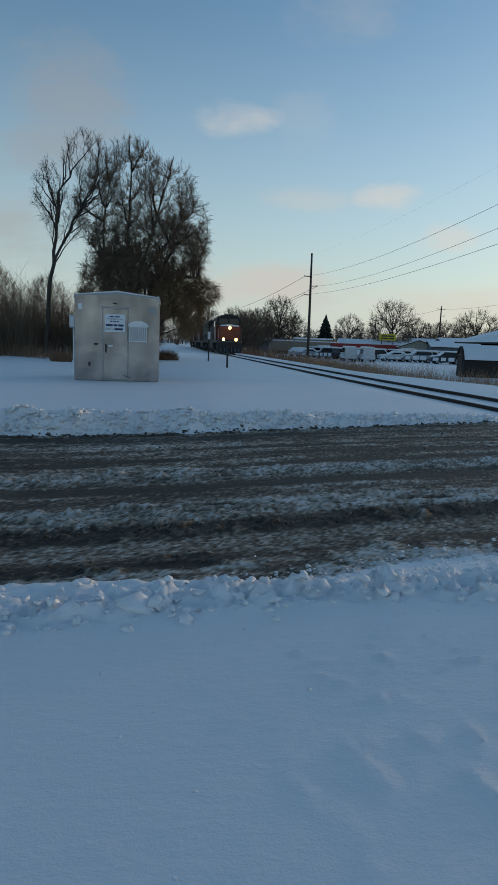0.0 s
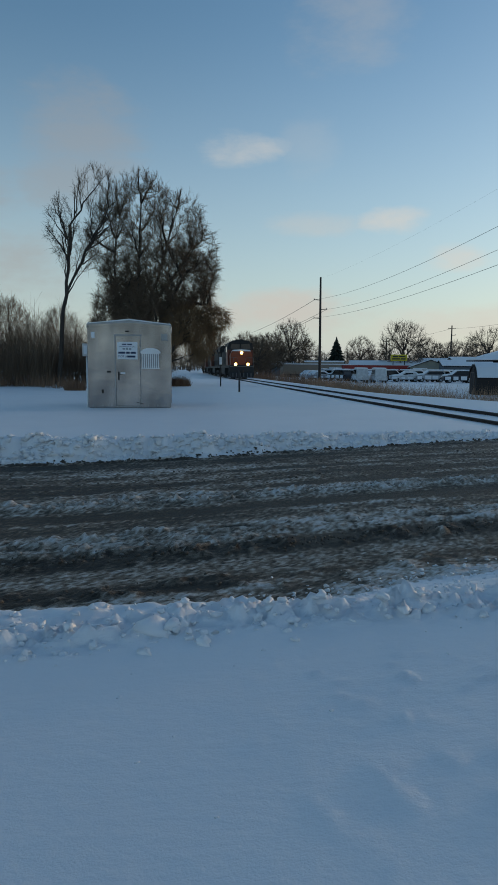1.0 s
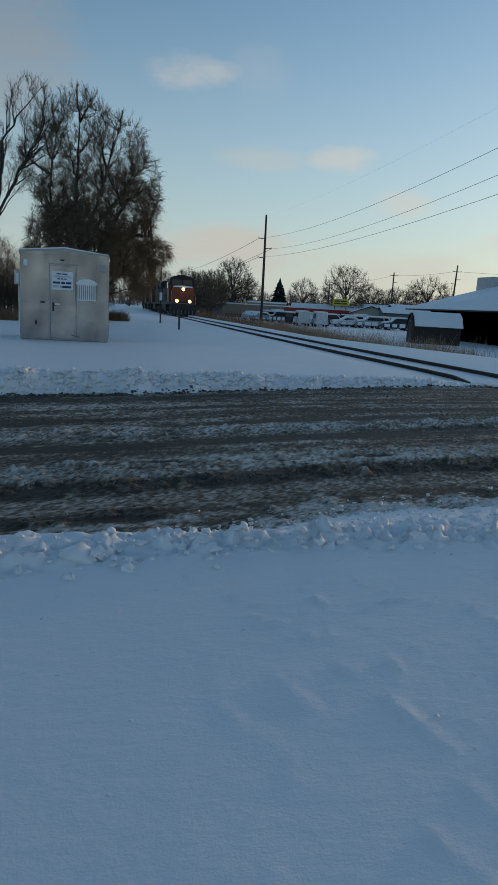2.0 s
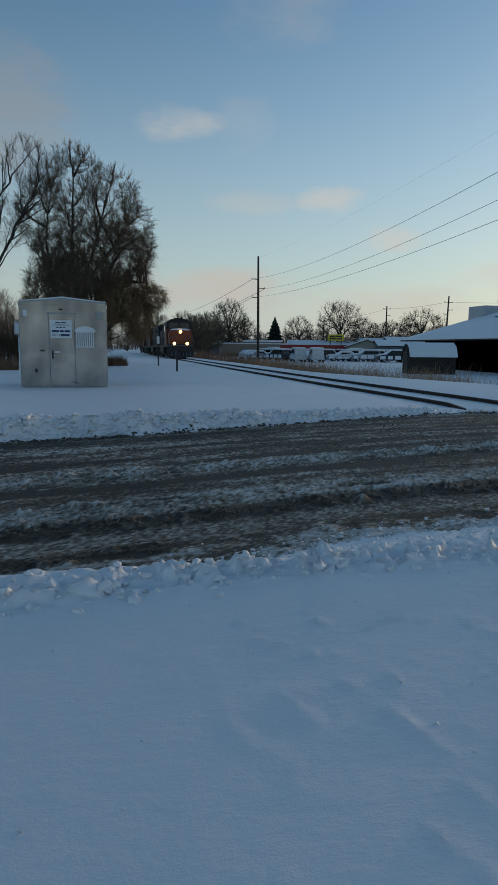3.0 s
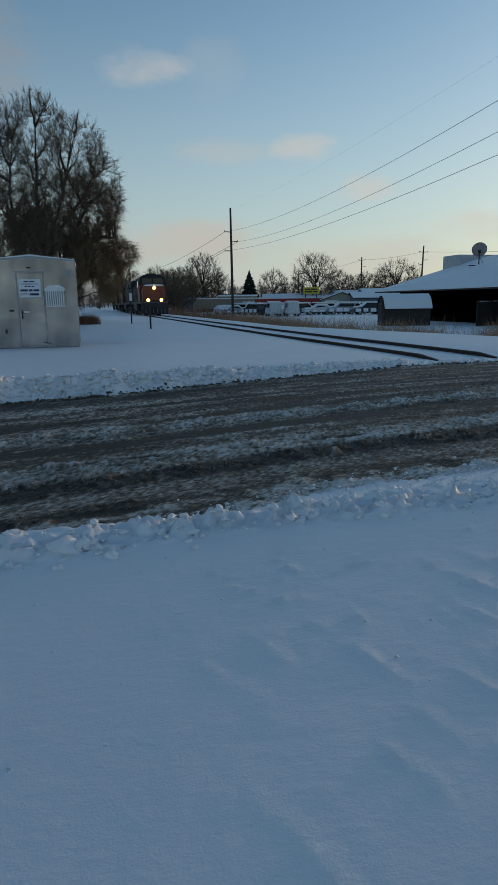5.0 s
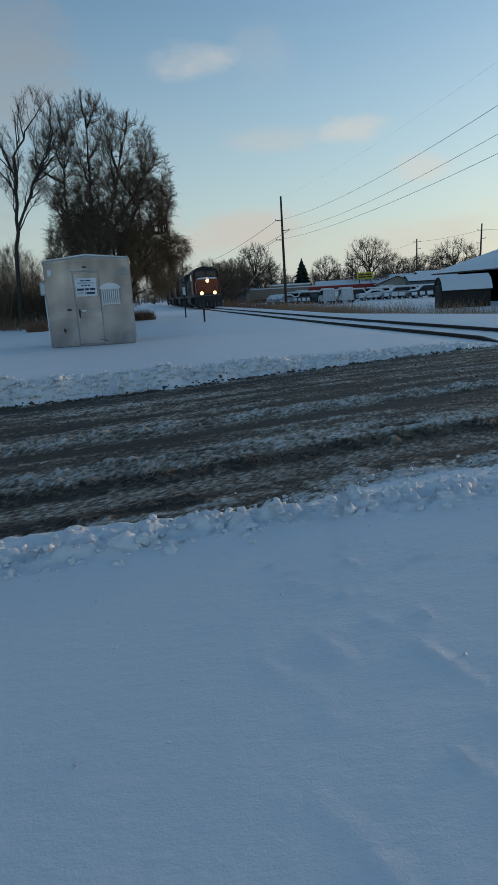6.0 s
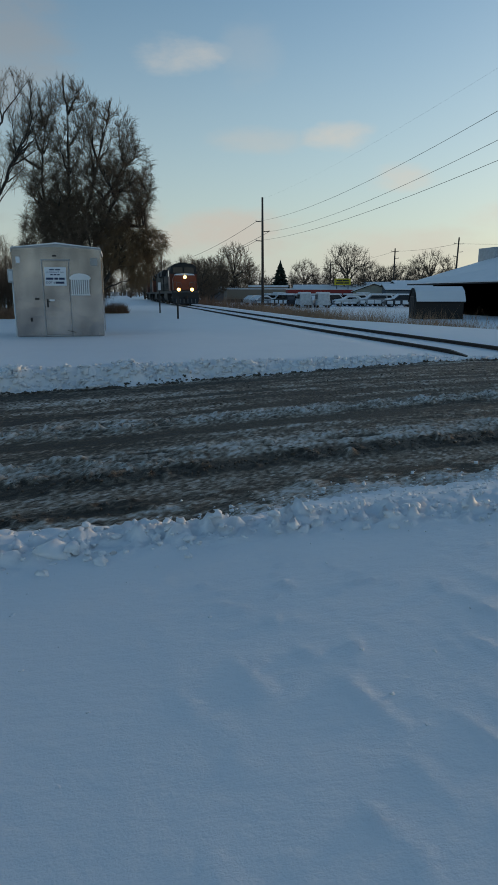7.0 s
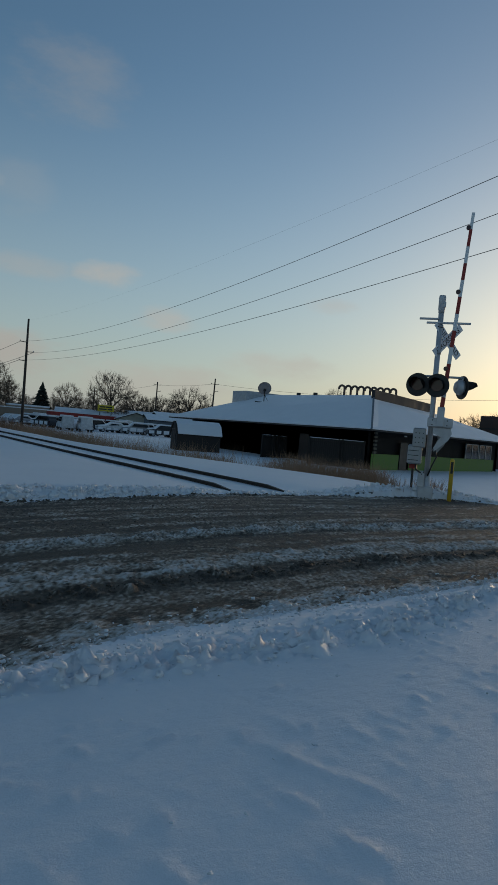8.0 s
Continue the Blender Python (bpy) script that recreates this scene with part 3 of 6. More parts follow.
    scatter_chunks("slush_lumps", slush, SLUSH, "dirty lumps of frozen slush on the road", "slush", 3, 1)
    scatter_chunks("slush_lumps", brown, SLUSH_BROWN, "dark brown lumps of churned slush on the road", "slush", 4, 1)


build_chunks()


# ---------------------------------------------------------------- the railway
def build_track():
    base = thing("railway_track", pose(0, 0, 0), "railway track with snow between two dark rails", "railway track", kind="structure")
    for side in (-1, 1):
        bm = bmesh.new()
        gauge = side * 0.7525
        prof = [(-0.07, -0.16), (0.07, -0.16), (0.07, -0.145), (0.012, -0.12), (0.012, -0.045), (0.036, -0.03), (0.036, -0.004), (0.03, 0.0), (-0.03, 0.0), (-0.036, -0.004), (-0.036, -0.03), (-0.012, -0.045), (-0.012, -0.12), (-0.07, -0.145)]
        ys = [-60, 3.0, 11.0, 11.7, 12.8, 14, 16, 18, 20, 22] + [12 + 12 * k for k in range(1, 34)]
        rings = [[bm.verts.new((track_x(y) + gauge + px, y, float(rail_z(np.array(float(y)))) + pz - float(np.interp(y, [11.0, 11.7, 12.8], [0.34, 0.10, 0.0])))) for px, pz in prof] for y in ys]
        for a, b in zip(rings, rings[1:]):
            for k in range(len(prof)):
                f = bm.faces.new((a[k], b[k], b[(k + 1) % len(prof)], a[(k + 1) % len(prof)]))
                f.material_index = 1 if prof[k][1] > -0.002 and prof[(k + 1) % len(prof)][1] > -0.002 else 0
        bmesh.ops.recalc_face_normals(bm, faces=bm.faces)
        part("rail", bm, [STEEL, RAIL_TOP], base)
    # the ends of sleepers that stand out of the snow here and there
    bm = bmesh.new()
    box(bm, -1.3, 1.3, -0.11, 0.11, -0.2, 0.0, 0.012)
    tie = part("sleeper", bm, TIE, base)
    for k in range(120):
        y = 13.2 + 0.55 * k
        ob = tie if k == 0 else tie.copy()
        if k:
            scene.collection.objects.link(ob)
        ob.location = (track_x(y) + 0.05 * math.sin(k * 2.3), y, float(rail_z(np.array(y))) - 0.205 + 0.012 * math.sin(k * 1.7))


build_track()


def build_locomotive():
    """A six-axle freight locomotive; its front is at y = 0 and it stands on the rails at z = 0."""
    loco = thing("locomotive", pose(0, 0, 0), "orange and black diesel freight locomotive with lit headlights", "locomotive", "units of the train")
    bm = bmesh.new()                                        # frame and walkway
    box(bm, -1.52, 1.52, 0.55, 22.0, 1.32, 1.62, 0.03)
    part("walkway", bm, SOOT, loco)
    bm = bmesh.new()                                        # plough
    prism(bm, [(-1.45, 0.18), (1.45, 0.18), (1.5, 0.75), (1.5, 1.4), (-1.5, 1.4), (-1.5, 0.75)], 1, 0.42, 0.62)
    prism(bm, [(0.05, 0.14), (0.45, 0.14), (0.45, 0.8), (0.32, 0.8)], 0, -1.4, 1.4)
    part("plough", bm, BLACK, loco)
    dull = plain("dull_white_paint", (0.13, 0.13, 0.13), 0.6)
    for k in range(6):
        x = -1.1 + 0.44 * k
        bm = bmesh.new()
        box(bm, x - 0.05, x + 0.05, 0.02, 0.06, 0.26, 0.7, 0.005)
        part("plough_stripe", bm, dull, loco)
    bm = bmesh.new()
    tube(bm, [(0, 0.4, 0.9), (0, -0.35, 0.9)], 0.11, 10)
    box(bm, -0.17, 0.17, -0.5, -0.28, 0.74, 1.06, 0.04)
    part("coupler", bm, STEEL, loco)
    bm = bmesh.new()                                        # nose
    prism(bm, [(-1.30, 1.62), (-1.36, 2.9), (-1.05, 3.44), (1.05, 3.44), (1.36, 2.9), (1.30, 1.62)], 1, 0.75, 2.4)
    bmesh.ops.bevel(bm, geom=[e for e in bm.edges], offset=0.07, segments=2, affect="EDGES")
    part("nose", bm, ORANGE, loco)
    bm = bmesh.new()                                        # lower front sheet between the steps
    box(bm, -1.5, 1.5, 0.50, 0.62, 1.30, 1.66, 0.03)
    part("front_sheet", bm, BLACK, loco)
    bm = bmesh.new()
    box(bm, -1.42, 1.42, 0.46, 0.50, 1.44, 1.54, 0.01)
    part("front_stripe", bm, bpy.data.materials["dull_white_paint"], loco)
    bm = bmesh.new()                                        # snow on the nose
    prism(bm, [(-1.16, 3.34), (-1.0, 3.50), (0.0, 3.56), (1.0, 3.50), (1.16, 3.34)], 1, 0.72, 2.38)
    part("snow_on_nose", bm, SNOW, loco, "strip of snow on the nose")
    bm = bmesh.new()                                        # cab
    prism(bm, [(-1.55, 1.62), (-1.58, 3.5), (-1.42, 4.35), (-0.95, 4.66), (0, 4.74), (0.95, 4.66), (1.42, 4.35), (1.58, 3.5), (1.55, 1.62)], 1, 2.3, 5.0)
    bmesh.ops.bevel(bm, geom=[e for e in bm.edges], offset=0.05, segments=2, affect="EDGES")
    cab = part("cab", bm, plain("dark_brown_paint", (0.13, 0.030, 0.013), 0.55), loco)
    bm = bmesh.new()                                        # dark roof cap
    prism(bm, [(-1.60, 3.55), (-1.45, 4.37), (-0.97, 4.69), (0, 4.78), (0.97, 4.69), (1.45, 4.37), (1.60, 3.55)], 1, 2.26, 5.04)
    part("cab_roof", bm, SOOT, cab)
    for x0, x1 in ((-1.25, -0.08), (0.08, 1.25)):
        bm = bmesh.new()
        prism(bm, [(x0, 3.66), (x1, 3.66), (x1 * 0.93, 4.28), (x0 * 0.93, 4.28)], 1, 2.20, 2.25)
        part("windscreen", bm, GLASS, cab)
    for side in (-1, 1):
        bm = bmesh.new()
        box(bm, side * 1.60, side * 1.63, 2.9, 4.5, 3.25, 3.95, 0.01)
        part("side_window", bm, GLASS, cab)
        bm = bmesh.new()                                    # ditch light
        tube(bm, [(side * 0.76, 0.38, 1.75), (side * 0.76, 0.72, 1.75)], 0.205, 14)
        lamp = part("ditch_light", bm, BLACK, loco)
        bm = bmesh.new()
        tube(bm, [(side * 0.76, 0.355, 1.75), (side * 0.76, 0.385, 1.75)], 0.19, 14)
        part("lens", bm, HEADLIGHT, lamp, "lit warm headlight lens")
        bm = bmesh.new()                                    # corner handrails and steps
        tube(bm, [(side * 1.45, 0.5, 1.5), (side * 1.45, 0.48, 2.45), (side * 1.2, 0.48, 2.62), (side * 0.5, 0.48, 2.5), (side * 0.45, 0.48, 2.1)], 0.022, 6)
        tube(bm, [(side * 1.0, 0.48, 2.1), (side * 1.02, 0.48, 2.6)], 0.02, 6)
        part("front_handrail", bm, bpy.data.materials["dull_white_paint"], loco)
        bm = bmesh.new()
        for k in range(4):
            box(bm, side * 1.15, side * 1.52, 0.62, 1.0, 0.42 + 0.28 * k, 0.46 + 0.28 * k)
        box(bm, side * 1.50, side * 1.53, 0.6, 1.05, 0.4, 1.4)
        part("steps", bm, SOOT, loco)
        bm = bmesh.new()
        pts = []
        for k in range(9):
            y = 5.4 + 1.95 * k
            tube(bm, [(side * 1.48, y, 1.6), (side * 1.48, y, 2.6)], 0.018, 5)
        tube(bm, [(side * 1.48, 5.4, 2.6), (side * 1.48, 21.0, 2.6)], 0.02, 5)
        part("side_handrail", bm, SOOT, loco)
    bm = bmesh.new()                                        # headlight in the nose
    box(bm, -0.21, 0.21, 0.66, 0.80, 2.92, 3.36, 0.05)
    hl = part("headlight", bm, BLACK, loco)
    bm = bmesh.new()
    tube(bm, [(0, 0.63, 3.14), (0, 0.67, 3.14)], 0.19, 16)
    part("lens", bm, HEADLIGHT, hl, "lit warm headlight lens")
    bm = bmesh.new()                                        # nose door and seams
    box(bm, 0.30, 0.86, 0.725, 0.76, 1.72, 2.85, 0.02)
    part("nose_door", bm, ORANGE, loco)
    bm = bmesh.new()                                        # air horn, antenna and cab roof gear
    box(bm, -0.5, 0.5, 3.0, 4.2, 4.76, 4.86, 0.03)
    tube(bm, [(0.55, 3.3, 4.75), (0.55, 3.3, 5.0)], 0.02, 6)
    part("roof_gear", bm, SOOT, loco)
    bm = bmesh.new()                                        # long hood
    prism(bm, [(-0.95, 1.62), (-0.98, 3.9), (-0.8, 4.3), (0.8, 4.3), (0.98, 3.9), (0.95, 1.62)], 1, 5.0, 21.2)
    hood = part("hood", bm, SOOT, loco)
    bm = bmesh.new()
    prism(bm, [(-1.5, 3.7), (-1.56, 4.2), (-1.2, 4.55), (1.2, 4.55), (1.56, 4.2), (1.5, 3.7)], 1, 16.8, 21.3)
    part("radiator", bm, SOOT, hood)
    bm = bmesh.new()
    box(bm, -1.3, 1.3, 7.2, 10.2, 4.2, 4.52, 0.06)
    part("dynamic_brake", bm, SOOT, hood)
    bm = bmesh.new()
    for side in (-1, 1):
        box(bm, side * 0.99, side * 1.0, 5.1, 16.7, 1.75, 2.9)
    part("hood_band", bm, SOOT, hood)
    for side in (-1, 1):
        for k in range(11):
            y = 5.5 + k * 1.02
            bm = bmesh.new()
            box(bm, side * 1.0, side * 1.03, y, y + 0.92, 1.9, 3.7, 0.01)
            part("hood_door", bm, SOOT, hood)
    bm = bmesh.new()
    prism(bm, [(-1.35, 0.45), (1.35, 0.45), (1.5, 0.75), (1.5, 1.32), (-1.5, 1.32), (-1.5, 0.75)], 1, 8.0, 14.0)
    part("fuel_tank", bm, SOOT, loco)
    for y0 in (2.0, 15.4):
        bm = bmesh.new()
        for side in (-1, 1):
            box(bm, side * 0.95, side * 1.18, y0 - 0.3, y0 + 4.5, 0.5, 0.95, 0.05)
            for k in range(3):
                box(bm, side * 1.12, side * 1.3, y0 + 0.2 + 1.85 * k - 0.22, y0 + 0.2 + 1.85 * k + 0.22, 0.36, 0.78, 0.04)
        truck = part("bogie", bm, SOOT, loco)
        for k in range(3):
            bm = bmesh.new()
            tube(bm, [(-1.0, 0, 0), (1.0, 0, 0)], 0.09, 8)
            for side in (-1, 1):
                tube(bm, [(side * 0.69, 0, 0), (side * 0.82, 0, 0)], 0.53, 20)
                tube(bm, [(side * 0.66, 0, 0), (side * 0.69, 0, 0)], 0.555, 20)
                box(bm, side * 0.82, side * 0.83, -0.4, 0.4, -0.05, 0.05)
            ax = part("wheel_set", bm, STEEL, truck)
            ax.location = (0, y0 + 0.2 + 1.85 * k, 0.53)
    return loco


LOCO = build_locomotive()
TRAIN = [LOCO] + [copy_thing(LOCO, pose(0, 0, 0)) for _ in range(2)]
for follower in TRAIN[1:]:
    tagged(follower, "dark diesel locomotive coupled behind the leading unit", "locomotive", "units of the train")
    for ob in follower.children_recursive:
        if ob.name.startswith("lens"):
            ob.data = ob.data.copy()
            ob.data.materials[0] = GLASS
            ob["label"] = "unlit lens"


# ---------------------------------------------------------------- the signal house beside the track
def text_mesh(name, words, size, material, parent, m):
    cu = bpy.data.curves.new(name, "FONT")
    cu.body, cu.size, cu.align_x, cu.align_y, cu.extrude = words, size, "CENTER", "CENTER", 0.002
    tmp = bpy.data.objects.new(name, cu)
    scene.collection.objects.link(tmp)
    me = bpy.data.meshes.new_from_object(tmp.evaluated_get(bpy.context.evaluated_depsgraph_get()))
    bpy.data.objects.remove(tmp)
    me.materials.clear()
    me.materials.append(material)
    ob = new(name, me)
    ob.parent, ob.matrix_basis = parent, m
    return ob


def build_signal_house():
    x0, w, d, h = -2.57, 2.40, 2.40, 2.47
    y0, z0 = 19.2, height_at(-1.4, 19.2) - 0.02
    ob = thing("signal_house", pose(x0, y0, z0), "small aluminium railway signal house standing in the snow", "signal house")
    bm = bmesh.new()
    box(bm, 0, w, 0, d, 0.03, h, 0.012)
    wall = part("wall", bm, ALU, ob)
    bm = bmesh.new()
    box(bm, 0.03, w - 0.03, 0.02, d - 0.02, -0.12, 0.03)
    part("skid", bm, ALU_DARK, ob)
    bm = bmesh.new()                                        # shallow gable roof with a folded edge
    prism(bm, [(-0.03, h - 0.10), (-0.03, h + 0.012), (w / 2, h + 0.13), (w + 0.03, h + 0.012), (w + 0.03, h - 0.10), (w + 0.005, h - 0.10), (w + 0.005, h - 0.01), (w / 2, h + 0.06), (-0.005, h - 0.01), (-0.005, h - 0.10)], 1, -0.035, d + 0.035)
    roof = part("roof", bm, ALU_DARK, ob)
    bm = bmesh.new()
    prism(bm, [(0.0, h + 0.01), (w, h + 0.01), (w / 2, h + 0.128)], 1, -0.03, -0.012)
    prism(bm, [(0.0, h - 0.06), (w, h - 0.06), (w, h + 0.012), (w / 2, h + 0.12), (0, h + 0.012)], 1, -0.024, -0.004)
    part("gable_trim", bm, ALU, roof)
    bm = bmesh.new()
    prism(bm, [(-0.02, h + 0.018), (w / 2, h + 0.136), (w + 0.02, h + 0.018), (w + 0.01, h + 0.04), (w / 2, h + 0.175), (-0.01, h + 0.04)], 1, -0.02, d + 0.02)
    part("roof_snow", bm, SNOW, roof, "thin layer of snow")
    for a in (0.0, w):                                      # corner angles
        for b in (0.0, d):
            bm = bmesh.new()
            box(bm, a - 0.012, a + 0.012, b - 0.012, b + 0.012, 0.04, h - 0.08, 0.003)
            box(bm, a - 0.05 if a else 0.0, a if a else 0.05, b - 0.006 if not b else b, b if not b else b + 0.006, 0.04, h - 0.1)
            part("corner_trim", bm, ALU, ob)
    bm = bmesh.new()                                        # door
    box(bm, 0.80, 1.50, -0.030, 0.0, 0.09, 2.12, 0.006)
    door = part("door", bm, ALU, ob)
    bm = bmesh.new()
    for a, b, c, e in ((0.765, 0.795, 0.06, 2.16), (1.505, 1.53, 0.06, 2.16), (0.74, 1.56, 2.15, 2.19), (0.765, 1.53, 0.05, 0.075)):
        box(bm, a, b, -0.022, 0.0, c, e, 0.004)
    part("door_frame", bm, ALU_DARK, door)
    bm = bmesh.new()
    box(bm, 0.855, 0.90, -0.05, -0.03, 0.86, 1.10, 0.006)
    tube(bm, [(0.875, -0.05, 1.03), (0.875, -0.085, 1.03), (0.96, -0.085, 1.02)], 0.011, 8)
    part("door_handle", bm, BLACK, door, "dark lever handle with a plate")
    bm = bmesh.new()
    box(bm, 0.93, 1.07, -0.034, -0.030, 1.03, 1.08)
    part("door_label", bm, WHITE_SIGN, door)
    for z in (0.3, 1.1, 1.9):
        bm = bmesh.new()
        tube(bm, [(1.502, -0.034, z - 0.06), (1.502, -0.034, z + 0.06)], 0.012, 8)
        part("hinge", bm, ALU_DARK, door)
    bm = bmesh.new()                                        # padlock hasp bar low on the door
    tube(bm, [(1.38, -0.035, 0.20), (1.48, -0.037, 0.17), (1.60, -0.016, 0.14)], 0.008, 6)
    part("door_stay", bm, BLACK, door)
    bm = bmesh.new()                                        # notice
    box(bm, 0.845, 1.435, -0.042, -0.031, 1.46, 1.97, 0.004)
    sign = part("notice", bm, WHITE_SIGN, door, "white notice with dark blue writing")
    rng = random.Random(5)
    for z, hh, a, b, n in ((1.90, 0.032, 0.98, 1.30, 2), (1.765, 0.032, 1.0, 1.28, 3), (1.655, 0.058, 0.875, 1.41, 3), (1.545, 0.058, 1.13, 1.395, 1)):
        x = a
        widths = [rng.uniform(0.7, 1.3) for _ in range(n)]
        total = sum(widths)
        for v in widths:
            ww = (b - a) * v / total
            bm = bmesh.new()
            box(bm, x, x + ww - 0.025, -0.0445, -0.0415, z - hh / 2, z + hh / 2)
            part("writing_bar", bm, INK, sign)
            x += ww
    text_mesh("lettering", "IN EMERGENCY CALL", 0.050, INK, sign, pose(1.14, -0.0445, 1.83, 90, 0, 0))
    text_mesh("lettering", "DOT #", 0.082, INK, sign, pose(0.995, -0.0445, 1.545, 90, 0, 0))
    bm = bmesh.new()                                        # louvred vent with a rounded hood
    box(bm, 1.555, 2.075, -0.13, 0.0, 1.20, 1.66, 0.008)
    vent = part("vent", bm, ALU_DARK, ob, "white louvred vent with a rounded hood")
    bm = bmesh.new()
    arc = [(1.815 + 0.30 * math.cos(a), 1.645 + 0.155 * math.sin(a)) for a in (math.pi * k / 10 for k in range(11))]
    prism(bm, arc, 1, -0.17, 0.0)
    part("vent_hood", bm, WHITE, vent)
    for k in range(9):
        bm = bmesh.new()
        x = 1.575 + k * 0.0585
        box(bm, x - 0.013, x + 0.013, -0.155, -0.13, 1.21, 1.63, 0.004)
        part("louvre", bm, WHITE, vent)
    bm = bmesh.new()
    for z in (1.205, 1.635):
        box(bm, 1.55, 2.08, -0.158, -0.128, z - 0.015, z + 0.015, 0.003)
    part("vent_frame", bm, WHITE, vent)
    for name, a, b, c, e, mt in (("lamp_plate", 1.08, 1.19, 2.26, 2.30, BLACK), ("keyhole_cover", 0.53, 0.65, 1.07, 1.12, BLACK), ("socket_cover", 0.37, 0.43, 0.46, 0.57, BLACK),
                                 ("patch_plate", 0.09, 0.20, 2.07, 2.25, WHITE_SIGN), ("patch_plate", 2.12, 2.32, 2.02, 2.22, ALU_DARK)):
        bm = bmesh.new()
        box(bm, a, b, -0.022, 0.0, c, e, 0.005)
        part(name, bm, mt, ob)
    for k in range(9):                                      # bolts along the foot
        bm = bmesh.new()
        tube(bm, [(0.12 + 0.27 * k, -0.008, 0.09), (0.12 + 0.27 * k, 0.0, 0.09)], 0.018, 8)
        part("bolt", bm, ALU_DARK, ob)
    bm = bmesh.new()                                        # meter box on the left side
    box(bm, -0.20, -0.004, 0.25, 0.55, 1.55, 1.92, 0.01)
    meter = part("meter_box", bm, GALV, ob)
    bm = bmesh.new()
    box(bm, -0.16, -0.06, 0.235, 0.25, 1.6, 1.86)
    part("meter_window", bm, WHITE_SIGN, meter)
    bm = bmesh.new()
    tube(bm, [(-0.09, 0.4, 1.56), (-0.09, 0.4, 0.25), (-0.09, 0.4, -0.1)], 0.03, 8)
    part("conduit", bm, WHITE, meter)
    for a in (0.03, w - 0.03):
        bm = bmesh.new()
        tube(bm, [(a, 0.02, h), (a, 0.02, h + 0.075)], 0.022, 8)
        part("lifting_eye", bm, ALU_DARK, roof)
    return ob


build_signal_house()


def marker_posts():
    for x, y, h, top, label in ((3.23, 32.75, 1.15, None, "thin dark marker post in the snow"), (2.99, 43.3, 2.05, WHITE, "thin marker post with a pale plate")):
        z = height_at(x, y)
        ob = thing("marker_post", pose(x, y, z - 0.05), label, "marker post", "marker posts beside the track")
        bm = bmesh.new()
        box(bm, -0.045, 0.045, -0.03, 0.03, -0.2, h, 0.008)
        part("post", bm, BLACK, ob)
        if top:
            bm = bmesh.new()
            box(bm, -0.09, 0.09, -0.05, -0.03, h - 0.52, h - 0.02, 0.01)
            part("plate", bm, top, ob)


marker_posts()


